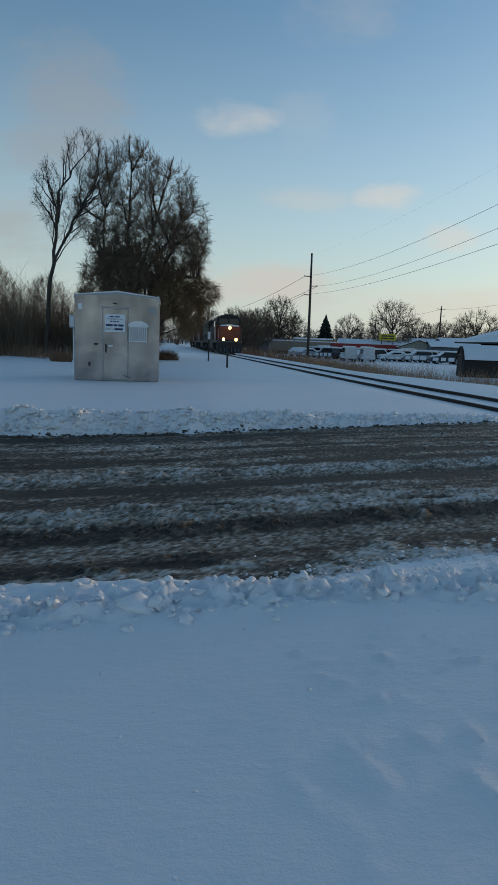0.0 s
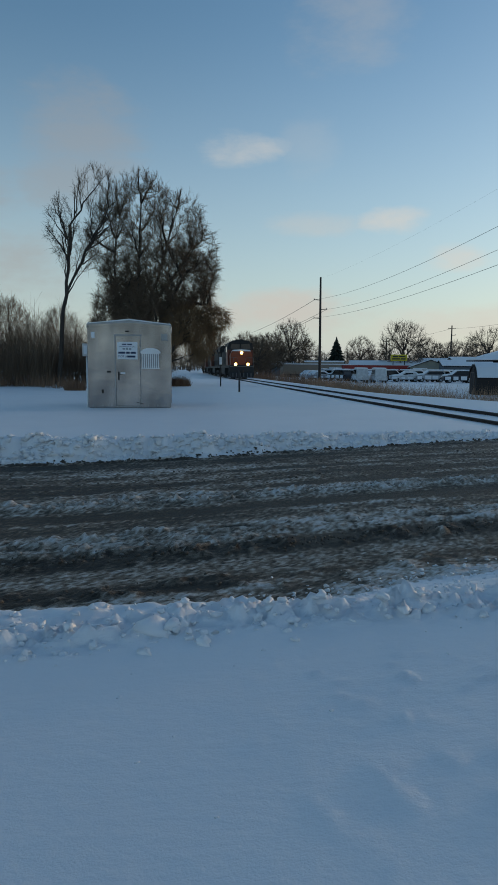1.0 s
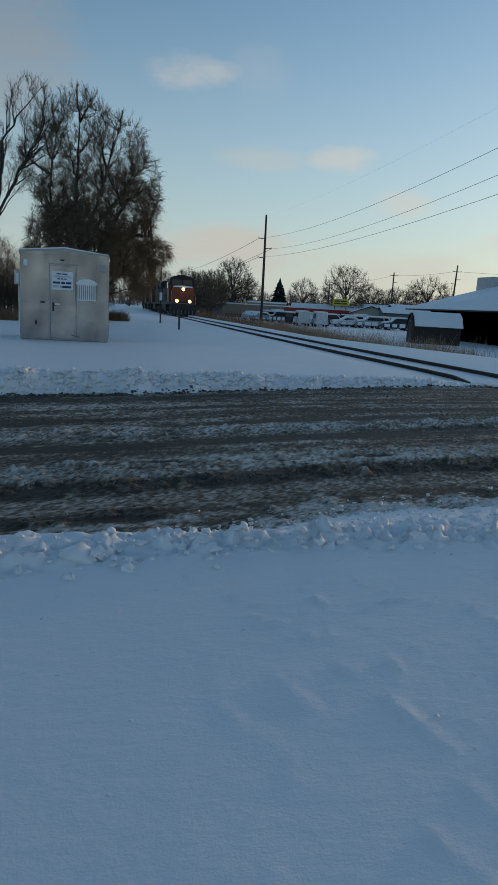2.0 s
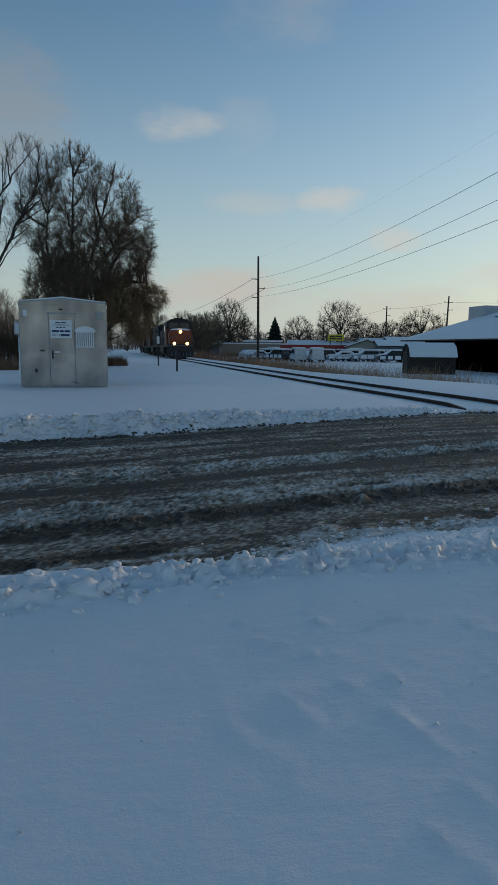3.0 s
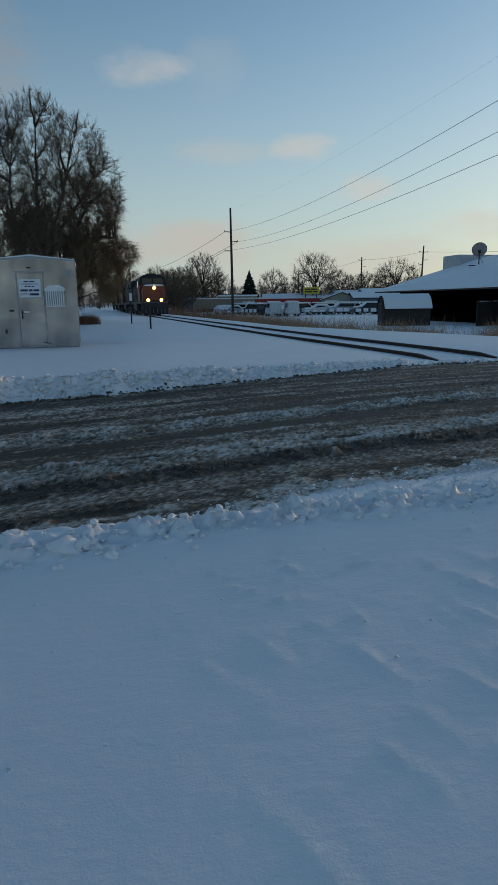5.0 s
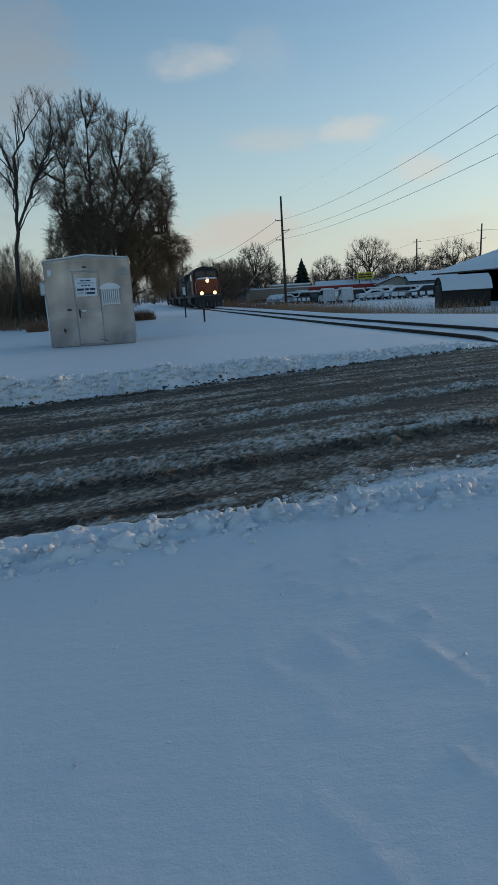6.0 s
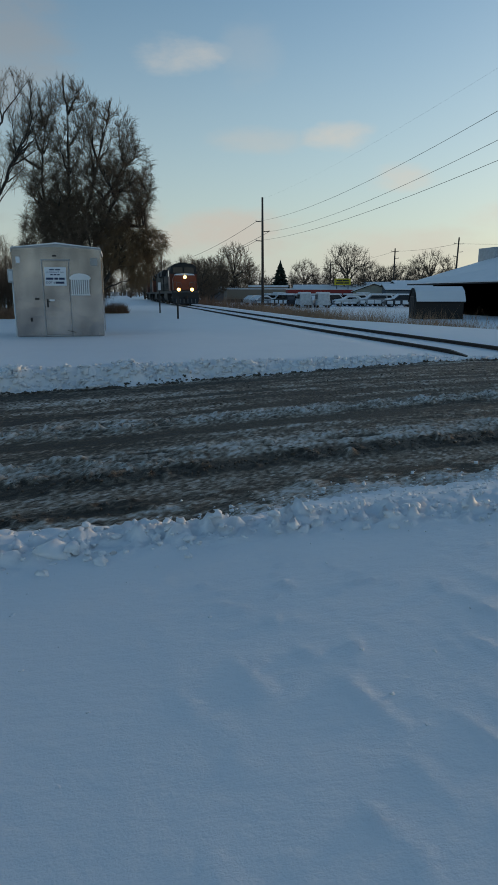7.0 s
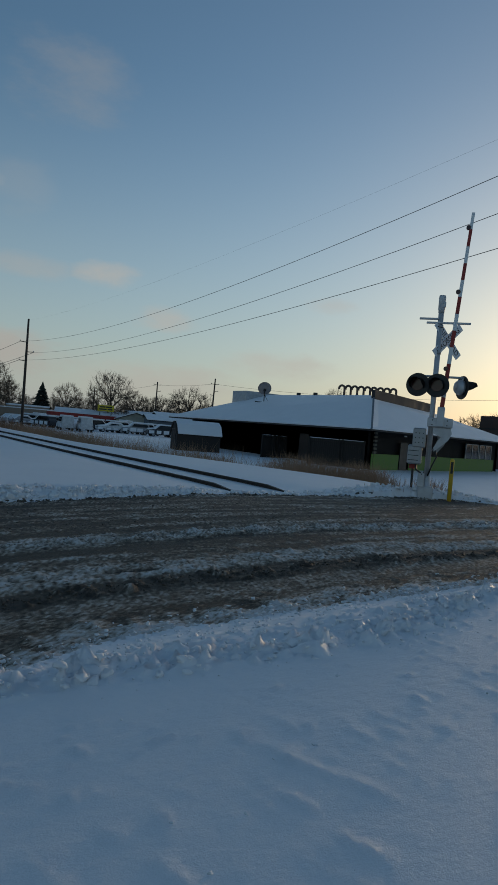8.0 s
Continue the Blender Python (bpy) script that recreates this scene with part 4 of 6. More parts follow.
# ---------------------------------------------------------------- crossing signal
def build_crossing_signal():
    x, y = 12.73, 11.18
    z = 0.56
    ob = thing("crossing_signal", pose(x, y, z, 0, 0, -48.5), "railway crossing signal with unlit lamps, crossbuck and raised gate", "crossing signal")
    bm = bmesh.new()
    tube(bm, [(0, 0, 0.05), (0, 0, 4.55)], 0.068, 14)
    part("mast", bm, GALV, ob)
    bm = bmesh.new()
    box(bm, -0.19, 0.19, -0.19, 0.19, -0.5, 0.06, 0.02)
    tube(bm, [(0, 0, 0.05), (0, 0, 0.10), (0, 0, 0.30), (0, 0, 0.36)], [0.17, 0.12, 0.10, 0.085], 12)
    box(bm, -0.22, -0.05, -0.2, -0.06, 0.05, 0.42, 0.015)
    part("base", bm, GALV, ob)
    bm = bmesh.new()                                        # bell
    tube(bm, [(0, 0, 4.52), (0, 0, 4.60), (0, 0, 4.62), (0, 0, 4.92), (0, 0, 4.97)], [0.075, 0.078, 0.088, 0.088, 0.08], 14)
    box(bm, 0.03, 0.10, -0.085, -0.02, 4.66, 4.80, 0.01)
    part("bell", bm, GALV, ob)
    for bx, bz, b0, b1 in ((0.0, 4.26, -0.34, 0.74), (0.0, 4.36, -0.52, -0.05)):
        bm = bmesh.new()
        box(bm, b0, b1, -0.10, -0.04, bz - 0.025, bz + 0.025, 0.008)
        part("cross_bracket", bm, GALV, ob)
    # crossbuck
    for tilt, words in ((45, "CROSSING"), (-45, "RAIL ROAD")):
        bm = bmesh.new()
        box(bm, -0.56, 0.56, -0.008, 0.008, -0.105, 0.105, 0.004)
        blade = part("crossbuck_blade", bm, WHITE_SIGN, ob)
        blade.matrix_basis = pose(0.22, 0.15 - (0.018 if tilt > 0 else 0), 3.86, 0, 0, 40) @ pose(0, 0, 0, 0, -tilt, 0)
        text_mesh("lettering", words, 0.19, BLACK_INK, blade, pose(0, -0.011, 0, 90, 0, 0))
    # flashing lamps
    bm = bmesh.new()
    tube(bm, [(-0.5, 0.0, 2.90), (0.72, 0.0, 2.90)], 0.03, 8)
    for cx in (-0.42, 0.06, 0.67):
        tube(bm, [(cx, 0.0, 2.90), (cx, 0.0, 2.70)], 0.026, 8)
    part("lamp_arm", bm, GALV, ob)
    for cx, cy, turn in ((-0.42, -0.10, -14), (0.06, -0.16, -10), (0.67, 0.06, 118)):
        bm = bmesh.new()
        n = 28
        ring = [(0.30 * math.cos(2 * math.pi * k / n), 0.30 * math.sin(2 * math.pi * k / n)) for k in range(n)]
        prism(bm, ring, 1, -0.012, 0.012)
        lamp = part("lamp_background", bm, BLACK, ob)
        lamp.matrix_basis = pose(cx, cy, 2.66, 0, 0, turn)
        bm = bmesh.new()
        tube(bm, [(0, 0.015, 0), (0, 0.08, 0), (0, 0.16, 0), (0, 0.19, 0)], [0.20, 0.20, 0.15, 0.06], 18)
        part("lamp_housing", bm, GALV if turn > 90 else BLACK, lamp)
        bm = bmesh.new()
        prism(bm, [(0.15 * math.cos(2 * math.pi * k / 18), 0.15 * math.sin(2 * math.pi * k / 18)) for k in range(18)], 1, -0.03, -0.012)
        part("lens", bm, LENS_RED, lamp, "dark red unlit lens")
        bm = bmesh.new()                                    # visor, open below
        rings = []
        for yy, rr, low in ((-0.012, 0.185, -0.6), (-0.18, 0.18, -0.2), (-0.34, 0.17, 0.35)):
            rings.append([bm.verts.new((rr * math.cos(a), yy, rr * math.sin(a))) for a in np.linspace(low, math.pi - low, 13)])
        for a, b in zip(rings, rings[1:]):
            for k in range(12):
                bm.faces.new((a[k], a[k + 1], b[k + 1], b[k])).smooth = True
        bmesh.ops.solidify(bm, geom=list(bm.faces), thickness=0.006)
        part("visor", bm, BLACK, lamp)
    bm = bmesh.new()                                        # clamp plates that hold the crossbuck and bells of the lamp arm
    for z in (3.5, 4.18, 2.9, 2.62):
        tube(bm, [(0, 0, z - 0.03), (0, 0, z + 0.03)], 0.085, 14)
    tube(bm, [(0, 0, 3.86), (0.22, 0.13, 3.86)], 0.025, 8)
    part("mast_clamp", bm, ALU_DARK, ob)
    # gate mechanism
    bm = bmesh.new()
    box(bm, -0.10, 0.52, -0.20, -0.02, 1.60, 1.84, 0.02)
    part("mechanism_plate", bm, GALV, ob)
    bm = bmesh.new()
    box(bm, -0.42, -0.10, -0.28, 0.05, 1.05, 1.55, 0.03)
    box(bm, -0.52, -0.16, -0.26, 0.02, 0.62, 1.12, 0.04)
    mech = part("mechanism_box", bm, ALU_DARK, ob)
    for k in range(3):
        bm = bmesh.new()
        box(bm, -0.50, -0.24, -0.275, -0.258, 0.72 + 0.12 * k, 0.735 + 0.12 * k)
        part("slot", bm, BLACK, mech)
    for a in (-0.35, -0.26, -0.17):
        for b in (1.18, 1.30, 1.42):
            bm = bmesh.new()
            box(bm, a - 0.012, a + 0.012, -0.295, -0.279, b - 0.012, b + 0.012)
            part("bolt", bm, BLACK, mech)
    bm = bmesh.new()
    prism(bm, [(0.05, 1.62), (0.48, 1.62), (0.52, 1.46), (0.44, 1.28), (0.14, 1.0), (0.10, 1.08), (0.26, 1.36), (0.05, 1.45)], 1, -0.14, -0.06)
    part("counterweight", bm, GALV, ob)
    for a in (0.02, 0.14, 0.26, 0.38):                      # bolt heads on the pale plate
        for b in (1.66, 1.78):
            bm = bmesh.new()
            tube(bm, [(a, -0.215, b), (a, -0.199, b)], 0.016, 8)
            part("plate_bolt", bm, BLACK, ob)
    bm = bmesh.new()                                        # fork that carries the foot of the arm
    box(bm, 0.12, 0.30, -0.24, -0.21, 1.62, 2.12, 0.01)
    box(bm, 0.12, 0.30, -0.09, -0.06, 1.80, 2.12, 0.01)
    part("arm_fork", bm, GALV, ob)
    bm = bmesh.new()                                        # second weight on the far side of the mast
    prism(bm, [(0.10, 1.60), (0.40, 1.60), (0.46, 1.40), (0.36, 1.15), (0.18, 0.92), (0.08, 1.02), (0.20, 1.30)], 1, 0.10, 0.17)
    part("counterweight", bm, ALU_DARK, ob)
    bm = bmesh.new()                                        # conduit looping from the mechanism to the foot
    tube(bm, [(-0.3, -0.12, 0.66), (-0.28, -0.16, 0.5), (-0.12, -0.18, 0.38), (-0.10, -0.15, 0.2)], 0.024, 8)
    tube(bm, [(0.12, -0.05, 1.1), (0.2, -0.08, 0.85), (0.1, -0.1, 0.6), (0.02, -0.12, 0.35)], 0.02, 8)
    part("conduit", bm, BLACK, ob)
    for a in (-0.15, 0.15):                                 # anchor bolts of the foot
        for b in (-0.15, 0.15):
            bm = bmesh.new()
            tube(bm, [(a, b, 0.05), (a, b, 0.16)], 0.018, 8)
            part("anchor_bolt", bm, GALV, ob)
    bm = bmesh.new()
    tube(bm, [(-0.1, 0.12, 1.0), (0.05, 0.12, 0.8), (-0.04, 0.10, 0.55), (-0.14, 0.08, 0.1)], 0.022, 8)
    part("cable", bm, BLACK, ob)
    # raised gate arm with stripes
    arm = thing("gate_arm", pose(0.21, -0.12, 1.95, 0, 3.9, 0), "", "")
    arm.parent = ob
    for k in range(12):
        bm = bmesh.new()
        a, b = k * 0.425, (k + 1) * 0.425 - 0.002
        wd = 0.055 - 0.0015 * k
        box(bm, -wd, wd, -0.02, 0.02, a, b, 0.004)
        part("arm_stripe", bm, RED if k % 2 == 0 else WHITE, arm)
    for zz in (4.72, 3.1, 1.15):
        bm = bmesh.new()
        tube(bm, [(-0.06, -0.035, zz), (-0.06, 0.05, zz)], 0.055, 12)
        box(bm, -0.08, 0.0, -0.02, 0.02, zz - 0.03, zz + 0.03)
        part("arm_lamp", bm, LENS_RED, arm)


build_crossing_signal()


def small_posts():
    a = radians(-48.5)
    for name, off, h, cat, label in (("marker_post", -0.36, 0.72, "marker post", "thin dark post with a red box on top"), ("bollard", 0.60, 0.88, "bollard", "yellow steel bollard beside the crossing signal")):
        x, y = 12.73 + off * math.cos(a), 11.18 + off * math.sin(a)
        ob = thing(name, pose(x, y, 0.52, 0, 0, -48.5), label, cat)
        bm = bmesh.new()
        if name == "bollard":
            tube(bm, [(0, 0, -0.4), (0, 0, h - 0.04), (0, 0, h)], [0.055, 0.055, 0.03], 12)
            part("post", bm, YELLOW, ob)
            bm = bmesh.new()
            box(bm, -0.03, 0.03, -0.06, -0.05, 0.5, 0.8)
            part("plate", bm, BLACK, ob)
        else:
            box(bm, -0.03, 0.03, -0.02, 0.02, -0.4, h - 0.15, 0.006)
            part("post", bm, BLACK, ob)
            bm = bmesh.new()
            box(bm, -0.10, 0.10, -0.06, 0.06, h - 0.18, h + 0.03, 0.012)
            part("box", bm, RED, ob)


small_posts()


# ---------------------------------------------------------------- the dark restaurant building with a snowy roof
def build_restaurant():
    g = -0.47
    ob = thing("restaurant_building", pose(0, 0, 0), "low dark building with a broad snow-covered roof and lime green front", "building")
    A, B, C, D = Vector((32, 33.6, 0)), Vector((57, 41.1, 0)), Vector((57, 62, 0)), Vector((32, 62, 0))
    corners = [A, B, C, D]

    def wall(name, p, q, z0, z1, thick, material, parent, inset=0.0, label=""):
        d = (q - p).normalized()
        nrm = Vector((d.y, -d.x, 0))
        bm = bmesh.new()
        vs = [p + nrm * (thick - inset), q + nrm * (thick - inset), q - nrm * inset, p - nrm * inset]
        prism(bm, [(v.x, v.y) for v in vs], 2, z0, z1)
        return part(name, bm, material, parent, label)

    for p, q in zip(corners, corners[1:] + corners[:1]):
        wall("wall", p, q, g - 0.3, 2.45, 0.0, WALL_DARK, ob, 0.3)
    d = (B - A).normalized()
    at = lambda s: A + d * s
    wall("green_panel", at(0.1), at(4.2), g, 0.72, 0.06, GREEN_WALL, ob)
    wall("green_panel", at(6.0), at(24.5), g, 0.72, 0.06, GREEN_WALL, ob)
    for s in (0.25,):
        for k in range(6):
            wall("quoin", at(s), at(s + 0.5), 0.75 + 0.28 * k, 0.90 + 0.28 * k, 0.05, plain("old_cream_paint", (0.16, 0.15, 0.12), 0.8), ob)
    for s in (17.2, 20.6):
        fr = wall("window", at(s), at(s + 3.0), 0.75, 2.05, 0.05, GLASS, ob)
        wall("window_frame", at(s - 0.05), at(s + 0.05), 0.72, 2.1, 0.09, ALU_DARK, fr)
        wall("window_frame", at(s + 1.45), at(s + 1.55), 0.72, 2.1, 0.09, ALU_DARK, fr)
        wall("window_frame", at(s + 2.95), at(s + 3.05), 0.72, 2.1, 0.09, ALU_DARK, fr)
        wall("window_frame", at(s - 0.05), at(s + 3.05), 2.05, 2.12, 0.09, ALU_DARK, fr)
    wall("door", at(4.4), at(5.6), g, 1.7, 0.05, BLACK, ob)
    wall("lamp", at(4.9), at(5.2), 2.15, 2.25, 0.12, WHITE, ob)
    # long side: service door and vents on the wall toward the track
    e = (D - A).normalized()
    sd = lambda s: A + e * s
    wall("service_door", sd(8.5), sd(7.3), g, 1.75, 0.05, plain("brown_door", (0.06, 0.045, 0.04), 0.7), ob)
    wall("light_box", sd(24.2), sd(23.9), 1.72, 1.82, 0.2, LAMP_WARM, ob, 0.0, "small lit wall lamp")
    # roof
    E1, E2, E3, E4 = Vector((30, 31.6, 2.32)), Vector((58.6, 40.0, 2.45)), Vector((58.6, 63.5, 2.35)), Vector((30, 63.5, 2.28))
    R1, R2 = Vector((39.6, 42.5, 5.5)), Vector((39.6, 58.5, 5.5))
    P1, P2 = Vector((35.6, 37.6, 4.85)), Vector((48.6, 43.4, 4.75))
    R3 = Vector((47, 53, 5.4))

    def slab(name, outline, thick, material, parent, lift=0.0, label=""):
        bm = bmesh.new()
        top = [bm.verts.new(v + Vector((0, 0, lift + thick))) for v in outline]
        bot = [bm.verts.new(v + Vector((0, 0, lift))) for v in outline]
        bm.faces.new(top), bm.faces.new(bot[::-1])
        n = len(outline)
        for k in range(n):
            bm.faces.new((bot[k], bot[(k + 1) % n], top[(k + 1) % n], top[k]))
        bmesh.ops.recalc_face_normals(bm, faces=bm.faces)
        return part(name, bm, material, parent, label)

    for outline in ([E1, P1, R1, R2, E4], [E1, E2, P2, P1], [E2, E3, R3, P2], [E4, R2, R3, E3], [P1, P2, R3, R2, R1]):
        deck = slab("roof", outline, 0.12, WALL_DARK, ob)
        slab("roof_snow", outline, 0.10, SNOW, deck, 0.124, "smooth snow on the roof")
    # raised dark parapet above the front slope, and its sloping end
    bm = bmesh.new()
    dd = (P2 - P1).normalized()
    nn = Vector((dd.y, -dd.x, 0))
    prism(bm, [(v.x, v.y) for v in (P1 - nn * 0.2, P2 - nn * 0.2, P2 + nn * 0.1, P1 + nn * 0.1)], 2, 4.7, 5.75)
    part("parapet", bm, WALL_DARK, ob)
    bm = bmesh.new()
    tube(bm, [E1 + Vector((0, 0, 0.16)), P1 + Vector((0, 0, 0.24))], 0.09, 4)
    part("hip_board", bm, SLATE, ob)
    bm = bmesh.new()
    box(bm, 37.0, 42.5, 59.0, 62.0, 4.6, 5.95, 0.03)
    part("roof_box", bm, plain("pale_roof_wall", (0.42, 0.44, 0.46), 0.7), ob)
    # gooseneck vents on the ridge
    for k in range(9):
        t = k / 8
        p = Vector((39.9, 46.2, 5.2)).lerp(Vector((43.5, 43.0, 5.2)), t)
        bm = bmesh.new()
        dx, dy = -0.70, 0.70
        pts = [p, p + Vector((0, 0, 1.2))] + [p + Vector((dx * 0.26 * (1 - math.cos(a)), dy * 0.26 * (1 - math.cos(a)), 1.2 + 0.26 * math.sin(a))) for a in (0.5, 1.0, 1.57, 2.1, 2.7, 3.1)] + [p + Vector((dx * 0.52, dy * 0.52, 1.08))]
        tube(bm, pts, 0.11, 8)
        part("vent_pipe", bm, plain("rusty_pipe", (0.12, 0.085, 0.07), 0.6, 0.4) if k == 0 else bpy.data.materials["rusty_pipe"], ob)
    for y in (53.0, 50.2):
        bm = bmesh.new()
        tube(bm, [(39.6, y, 5.5), (39.6, y, 5.72)], 0.12, 10)
        tube(bm, [(39.6, y, 5.72), (39.6, y, 5.95)], 0.22, 12)
        part("roof_vent", bm, SOOT, ob)
    # dish
    dish = thing("satellite_dish", pose(36.03, 54.05, 5.0, 0, 0, 150), "grey satellite dish on a roof stand", "satellite dish")
    bm = bmesh.new()
    rings = []
    for k in range(5):
        r = 0.68 * k / 4 + 0.01
        rings.append([bm.verts.new((r * math.cos(a), -0.28 * (r / 0.68) ** 2, r * math.sin(a))) for a in (2 * math.pi * i / 24 for i in range(24))])
    for a, b in zip(rings, rings[1:]):
        for i in range(24):
            bm.faces.new((a[i], a[(i + 1) % 24], b[(i + 1) % 24], b[i])).smooth = True
    bmesh.ops.solidify(bm, geom=list(bm.faces), thickness=0.02)
    bmesh.ops.transform(bm, matrix=pose(0, 0, 0.95, -25, 0, 0), verts=bm.verts)
    part("reflector", bm, plain("dish_grey", (0.32, 0.33, 0.35), 0.55), dish)
    bm = bmesh.new()
    tube(bm, [(0, 0.05, -0.6), (0, 0.05, 0.85)], 0.05, 8)
    box(bm, -0.9, 0.9, 0.0, 0.1, -0.42, -0.34)
    box(bm, -0.14, 0.14, 0.06, 0.22, 0.72, 1.0, 0.03)
    tube(bm, [(-0.5, 0.05, -0.38), (0, 0.05, 0.4)], 0.025, 6)
    part("stand", bm, SOOT, dish)


build_restaurant()


def build_fence():
    """Two runs of dark board fence that screen the yard by the kitchen wall."""
    for (xa, ya), (xb, yb), h, gate in (((28.8, 43.0), (31.75, 43.7), 1.85, 0.45), ((29.2, 37.2), (31.75, 34.0), 2.0, 0.55)):
        length = math.hypot(xb - xa, yb - ya)
        f = thing("board_fence", pose(xa, ya, -0.47, 0, 0, math.degrees(math.atan2(yb - ya, xb - xa))), "dark board fence with snow along its top rail", "fence", "board fences")
        n = int(length / 0.15)
        rng = random.Random(int(xa * 10))
        bm = bmesh.new()
        box(bm, -0.068, 0.068, -0.012, 0.012, -0.2, h, 0.004)
        first = part("board", bm, WOOD_DARK, f)
        for k in range(n):
            b = first if k == 0 else first.copy()
            if k:
                scene.collection.objects.link(b)
            b.location = (0.075 + 0.15 * k, rng.uniform(-0.012, 0.012), rng.uniform(-0.04, 0.02))
        for t in (0.0, gate, gate + 0.06, 1.0):
            bm = bmesh.new()
            box(bm, length * t - 0.05, length * t + 0.05, -0.12, -0.02, -0.3, h + 0.06, 0.01)
            part("post", bm, WOOD_DARK, f)
        for z in (0.35, h - 0.25):
            bm = bmesh.new()
            box(bm, 0.06, length - 0.06, -0.07, -0.02, z - 0.045, z + 0.045, 0.006)
            part("rail", bm, WOOD_DARK, f)
        bm = bmesh.new()
        box(bm, 0.0, length, -0.06, 0.05, h - 0.01, h + 0.035, 0.012)
        part("snow_cap", bm, SNOW, f)


build_fence()


def build_barn_shed():
    """A small garden shed with a gambrel roof."""
    g = -0.45
    ob = thing("garden_shed", pose(22.9, 46.6, g, 0, 0, -14), "small dark wooden shed with a snow-covered gambrel roof", "shed")
    w, d = 2.4, 3.7                                         # the gable end faces the track, the ridge runs to the right
    bm = bmesh.new()
    prism(bm, [(0, -0.2), (0, 1.35), (0.5, 1.95), (w / 2, 2.25), (w - 0.5, 1.95), (w, 1.35), (w, -0.2)], 0, 0, d)
    part("wall", bm, WOOD_DARK, ob)
    bm = bmesh.new()
    prism(bm, [(-0.12, 1.30), (0.45, 2.02), (w / 2, 2.36), (w - 0.45, 2.02), (w + 0.12, 1.30), (w + 0.05, 1.28), (w - 0.5, 1.95), (w / 2, 2.26), (0.5, 1.95), (-0.05, 1.28)], 0, -0.12, d + 0.12)
    roof = part("roof", bm, WOOD_DARK, ob)
    bm = bmesh.new()
    prism(bm, [(-0.13, 1.34), (0.44, 2.05), (w / 2, 2.39), (w - 0.44, 2.05), (w + 0.13, 1.34), (w + 0.14, 1.42), (w - 0.40, 2.16), (w / 2, 2.50), (0.40, 2.16), (-0.14, 1.42)], 0, 0.05, d + 0.1)
    part("roof_snow", bm, SNOW, roof)
    bm = bmesh.new()
    for a, b in ((0.55, 1.23), (1.27, 1.95)):
        box(bm, -0.03, 0.0, a, b, 0.0, 1.65, 0.01)
    part("door", bm, WOOD_DARK, ob)
    bm = bmesh.new()
    for y in (0.52, 1.25, 1.98):
        box(bm, -0.05, -0.03, y - 0.04, y + 0.04, 0, 1.7)
    box(bm, -0.05, -0.03, 0.5, 2.0, 1.66, 1.74)
    part("door_trim", bm, plain("faded_trim", (0.12, 0.09, 0.08), 0.8), ob)


build_barn_shed()


# ---------------------------------------------------------------- utility poles and wires
def build_utility_pole(x, y, z, h, arms, label, lean=0.0):
    ob = thing("utility_pole", pose(x, y, z, 0, lean, 0), label, "utility pole", "wooden utility poles")
    bm = bmesh.new()
    tube(bm, [(0, 0, -0.6), (0, 0, h * 0.5), (0, 0, h)], [0.19, 0.165, 0.12], 10)
    part("pole", bm, WOOD_POLE, ob)
    for side, zz in arms:
        bm = bmesh.new()
        tube(bm, [(0, 0, zz - 0.05), (side * 0.85, -0.05, zz)], 0.05, 6)
        arm = part("insulator_arm", bm, SOOT, ob)
        bm = bmesh.new()
        tube(bm, [(side * 0.85, -0.05, zz + 0.02), (side * 0.85, -0.05, zz + 0.16)], [0.06, 0.04], 8)
        part("insulator", bm, ALU_DARK, arm)
    return ob


POLE = (18.9, 83.0)
build_utility_pole(*POLE, -0.2, 13.45, ((-1, 10.55), (1, 9.35), (-1, 8.2)), "tall wooden utility pole with short insulator arms", -0.5)
build_utility_pole(61.0, 110.0, -0.5, 11.7, ((1, 10.6), (-1, 10.6), (1, 9.2), (-1, 8.4)), "wooden utility pole beyond the restaurant roof", 1.5)
build_utility_pole(57.9, 130.0, -0.5, 11.0, ((1, 10.4), (-1, 10.4), (1, 9.0)), "distant wooden utility pole between bare trees")
build_utility_pole(50.5, 150.0, -0.5, 9.0, ((1, 8.4), (-1, 8.4)), "distant wooden utility pole between bare trees")
build_utility_pole(13.0, 190.0, -0.6, 13.0, ((1, 9.3), (-1, 8.2), (-1, 10.4)), "distant utility pole beside the track")


def wire(p, q, sag, r=0.011, n=40, name="overhead_wire"):
    bm = bmesh.new()
    p, q = Vector(p), Vector(q)
    pts = [p.lerp(q, k / n) - Vector((0, 0, sag * 4 * (k / n) * (1 - k / n))) for k in range(n + 1)]
    tube(bm, pts, r, 5)
    ob = part(name, bm, WIRE)
    return tagged(ob, "thin dark overhead wire between utility poles", "overhead wire", "overhead wires", "")


NEXT = (16.8, -10.0)
for dx, z0, z1, sag in ((-0.85, 10.35, 12.9, 2.44), (0.85, 9.15, 11.58, 2.08), (-0.85, 8.0, 9.92, 1.83)):
    wire((POLE[0] + dx, POLE[1], z0), (NEXT[0], NEXT[1], z1), sag, 0.012)
    wire((POLE[0] + dx, POLE[1], z0), (13.0 + dx, 190.0, z0 - 0.6), 1.6, 0.025)
build_utility_pole(NEXT[0], NEXT[1], height_at(*NEXT), 15.5 - height_at(*NEXT), ((-1, 12.9 - height_at(*NEXT)), (1, 11.6 - height_at(*NEXT)), (-1, 10.0 - height_at(*NEXT))), "tall wooden utility pole with short insulator arms")
wire((POLE[0], POLE[1], 13.1), (NEXT[0], NEXT[1], 12.71), 1.38, 0.0025)
wire((61.0, 110.0, 10.1), (90.0, 40.0, 10.6), 1.6, 0.02)
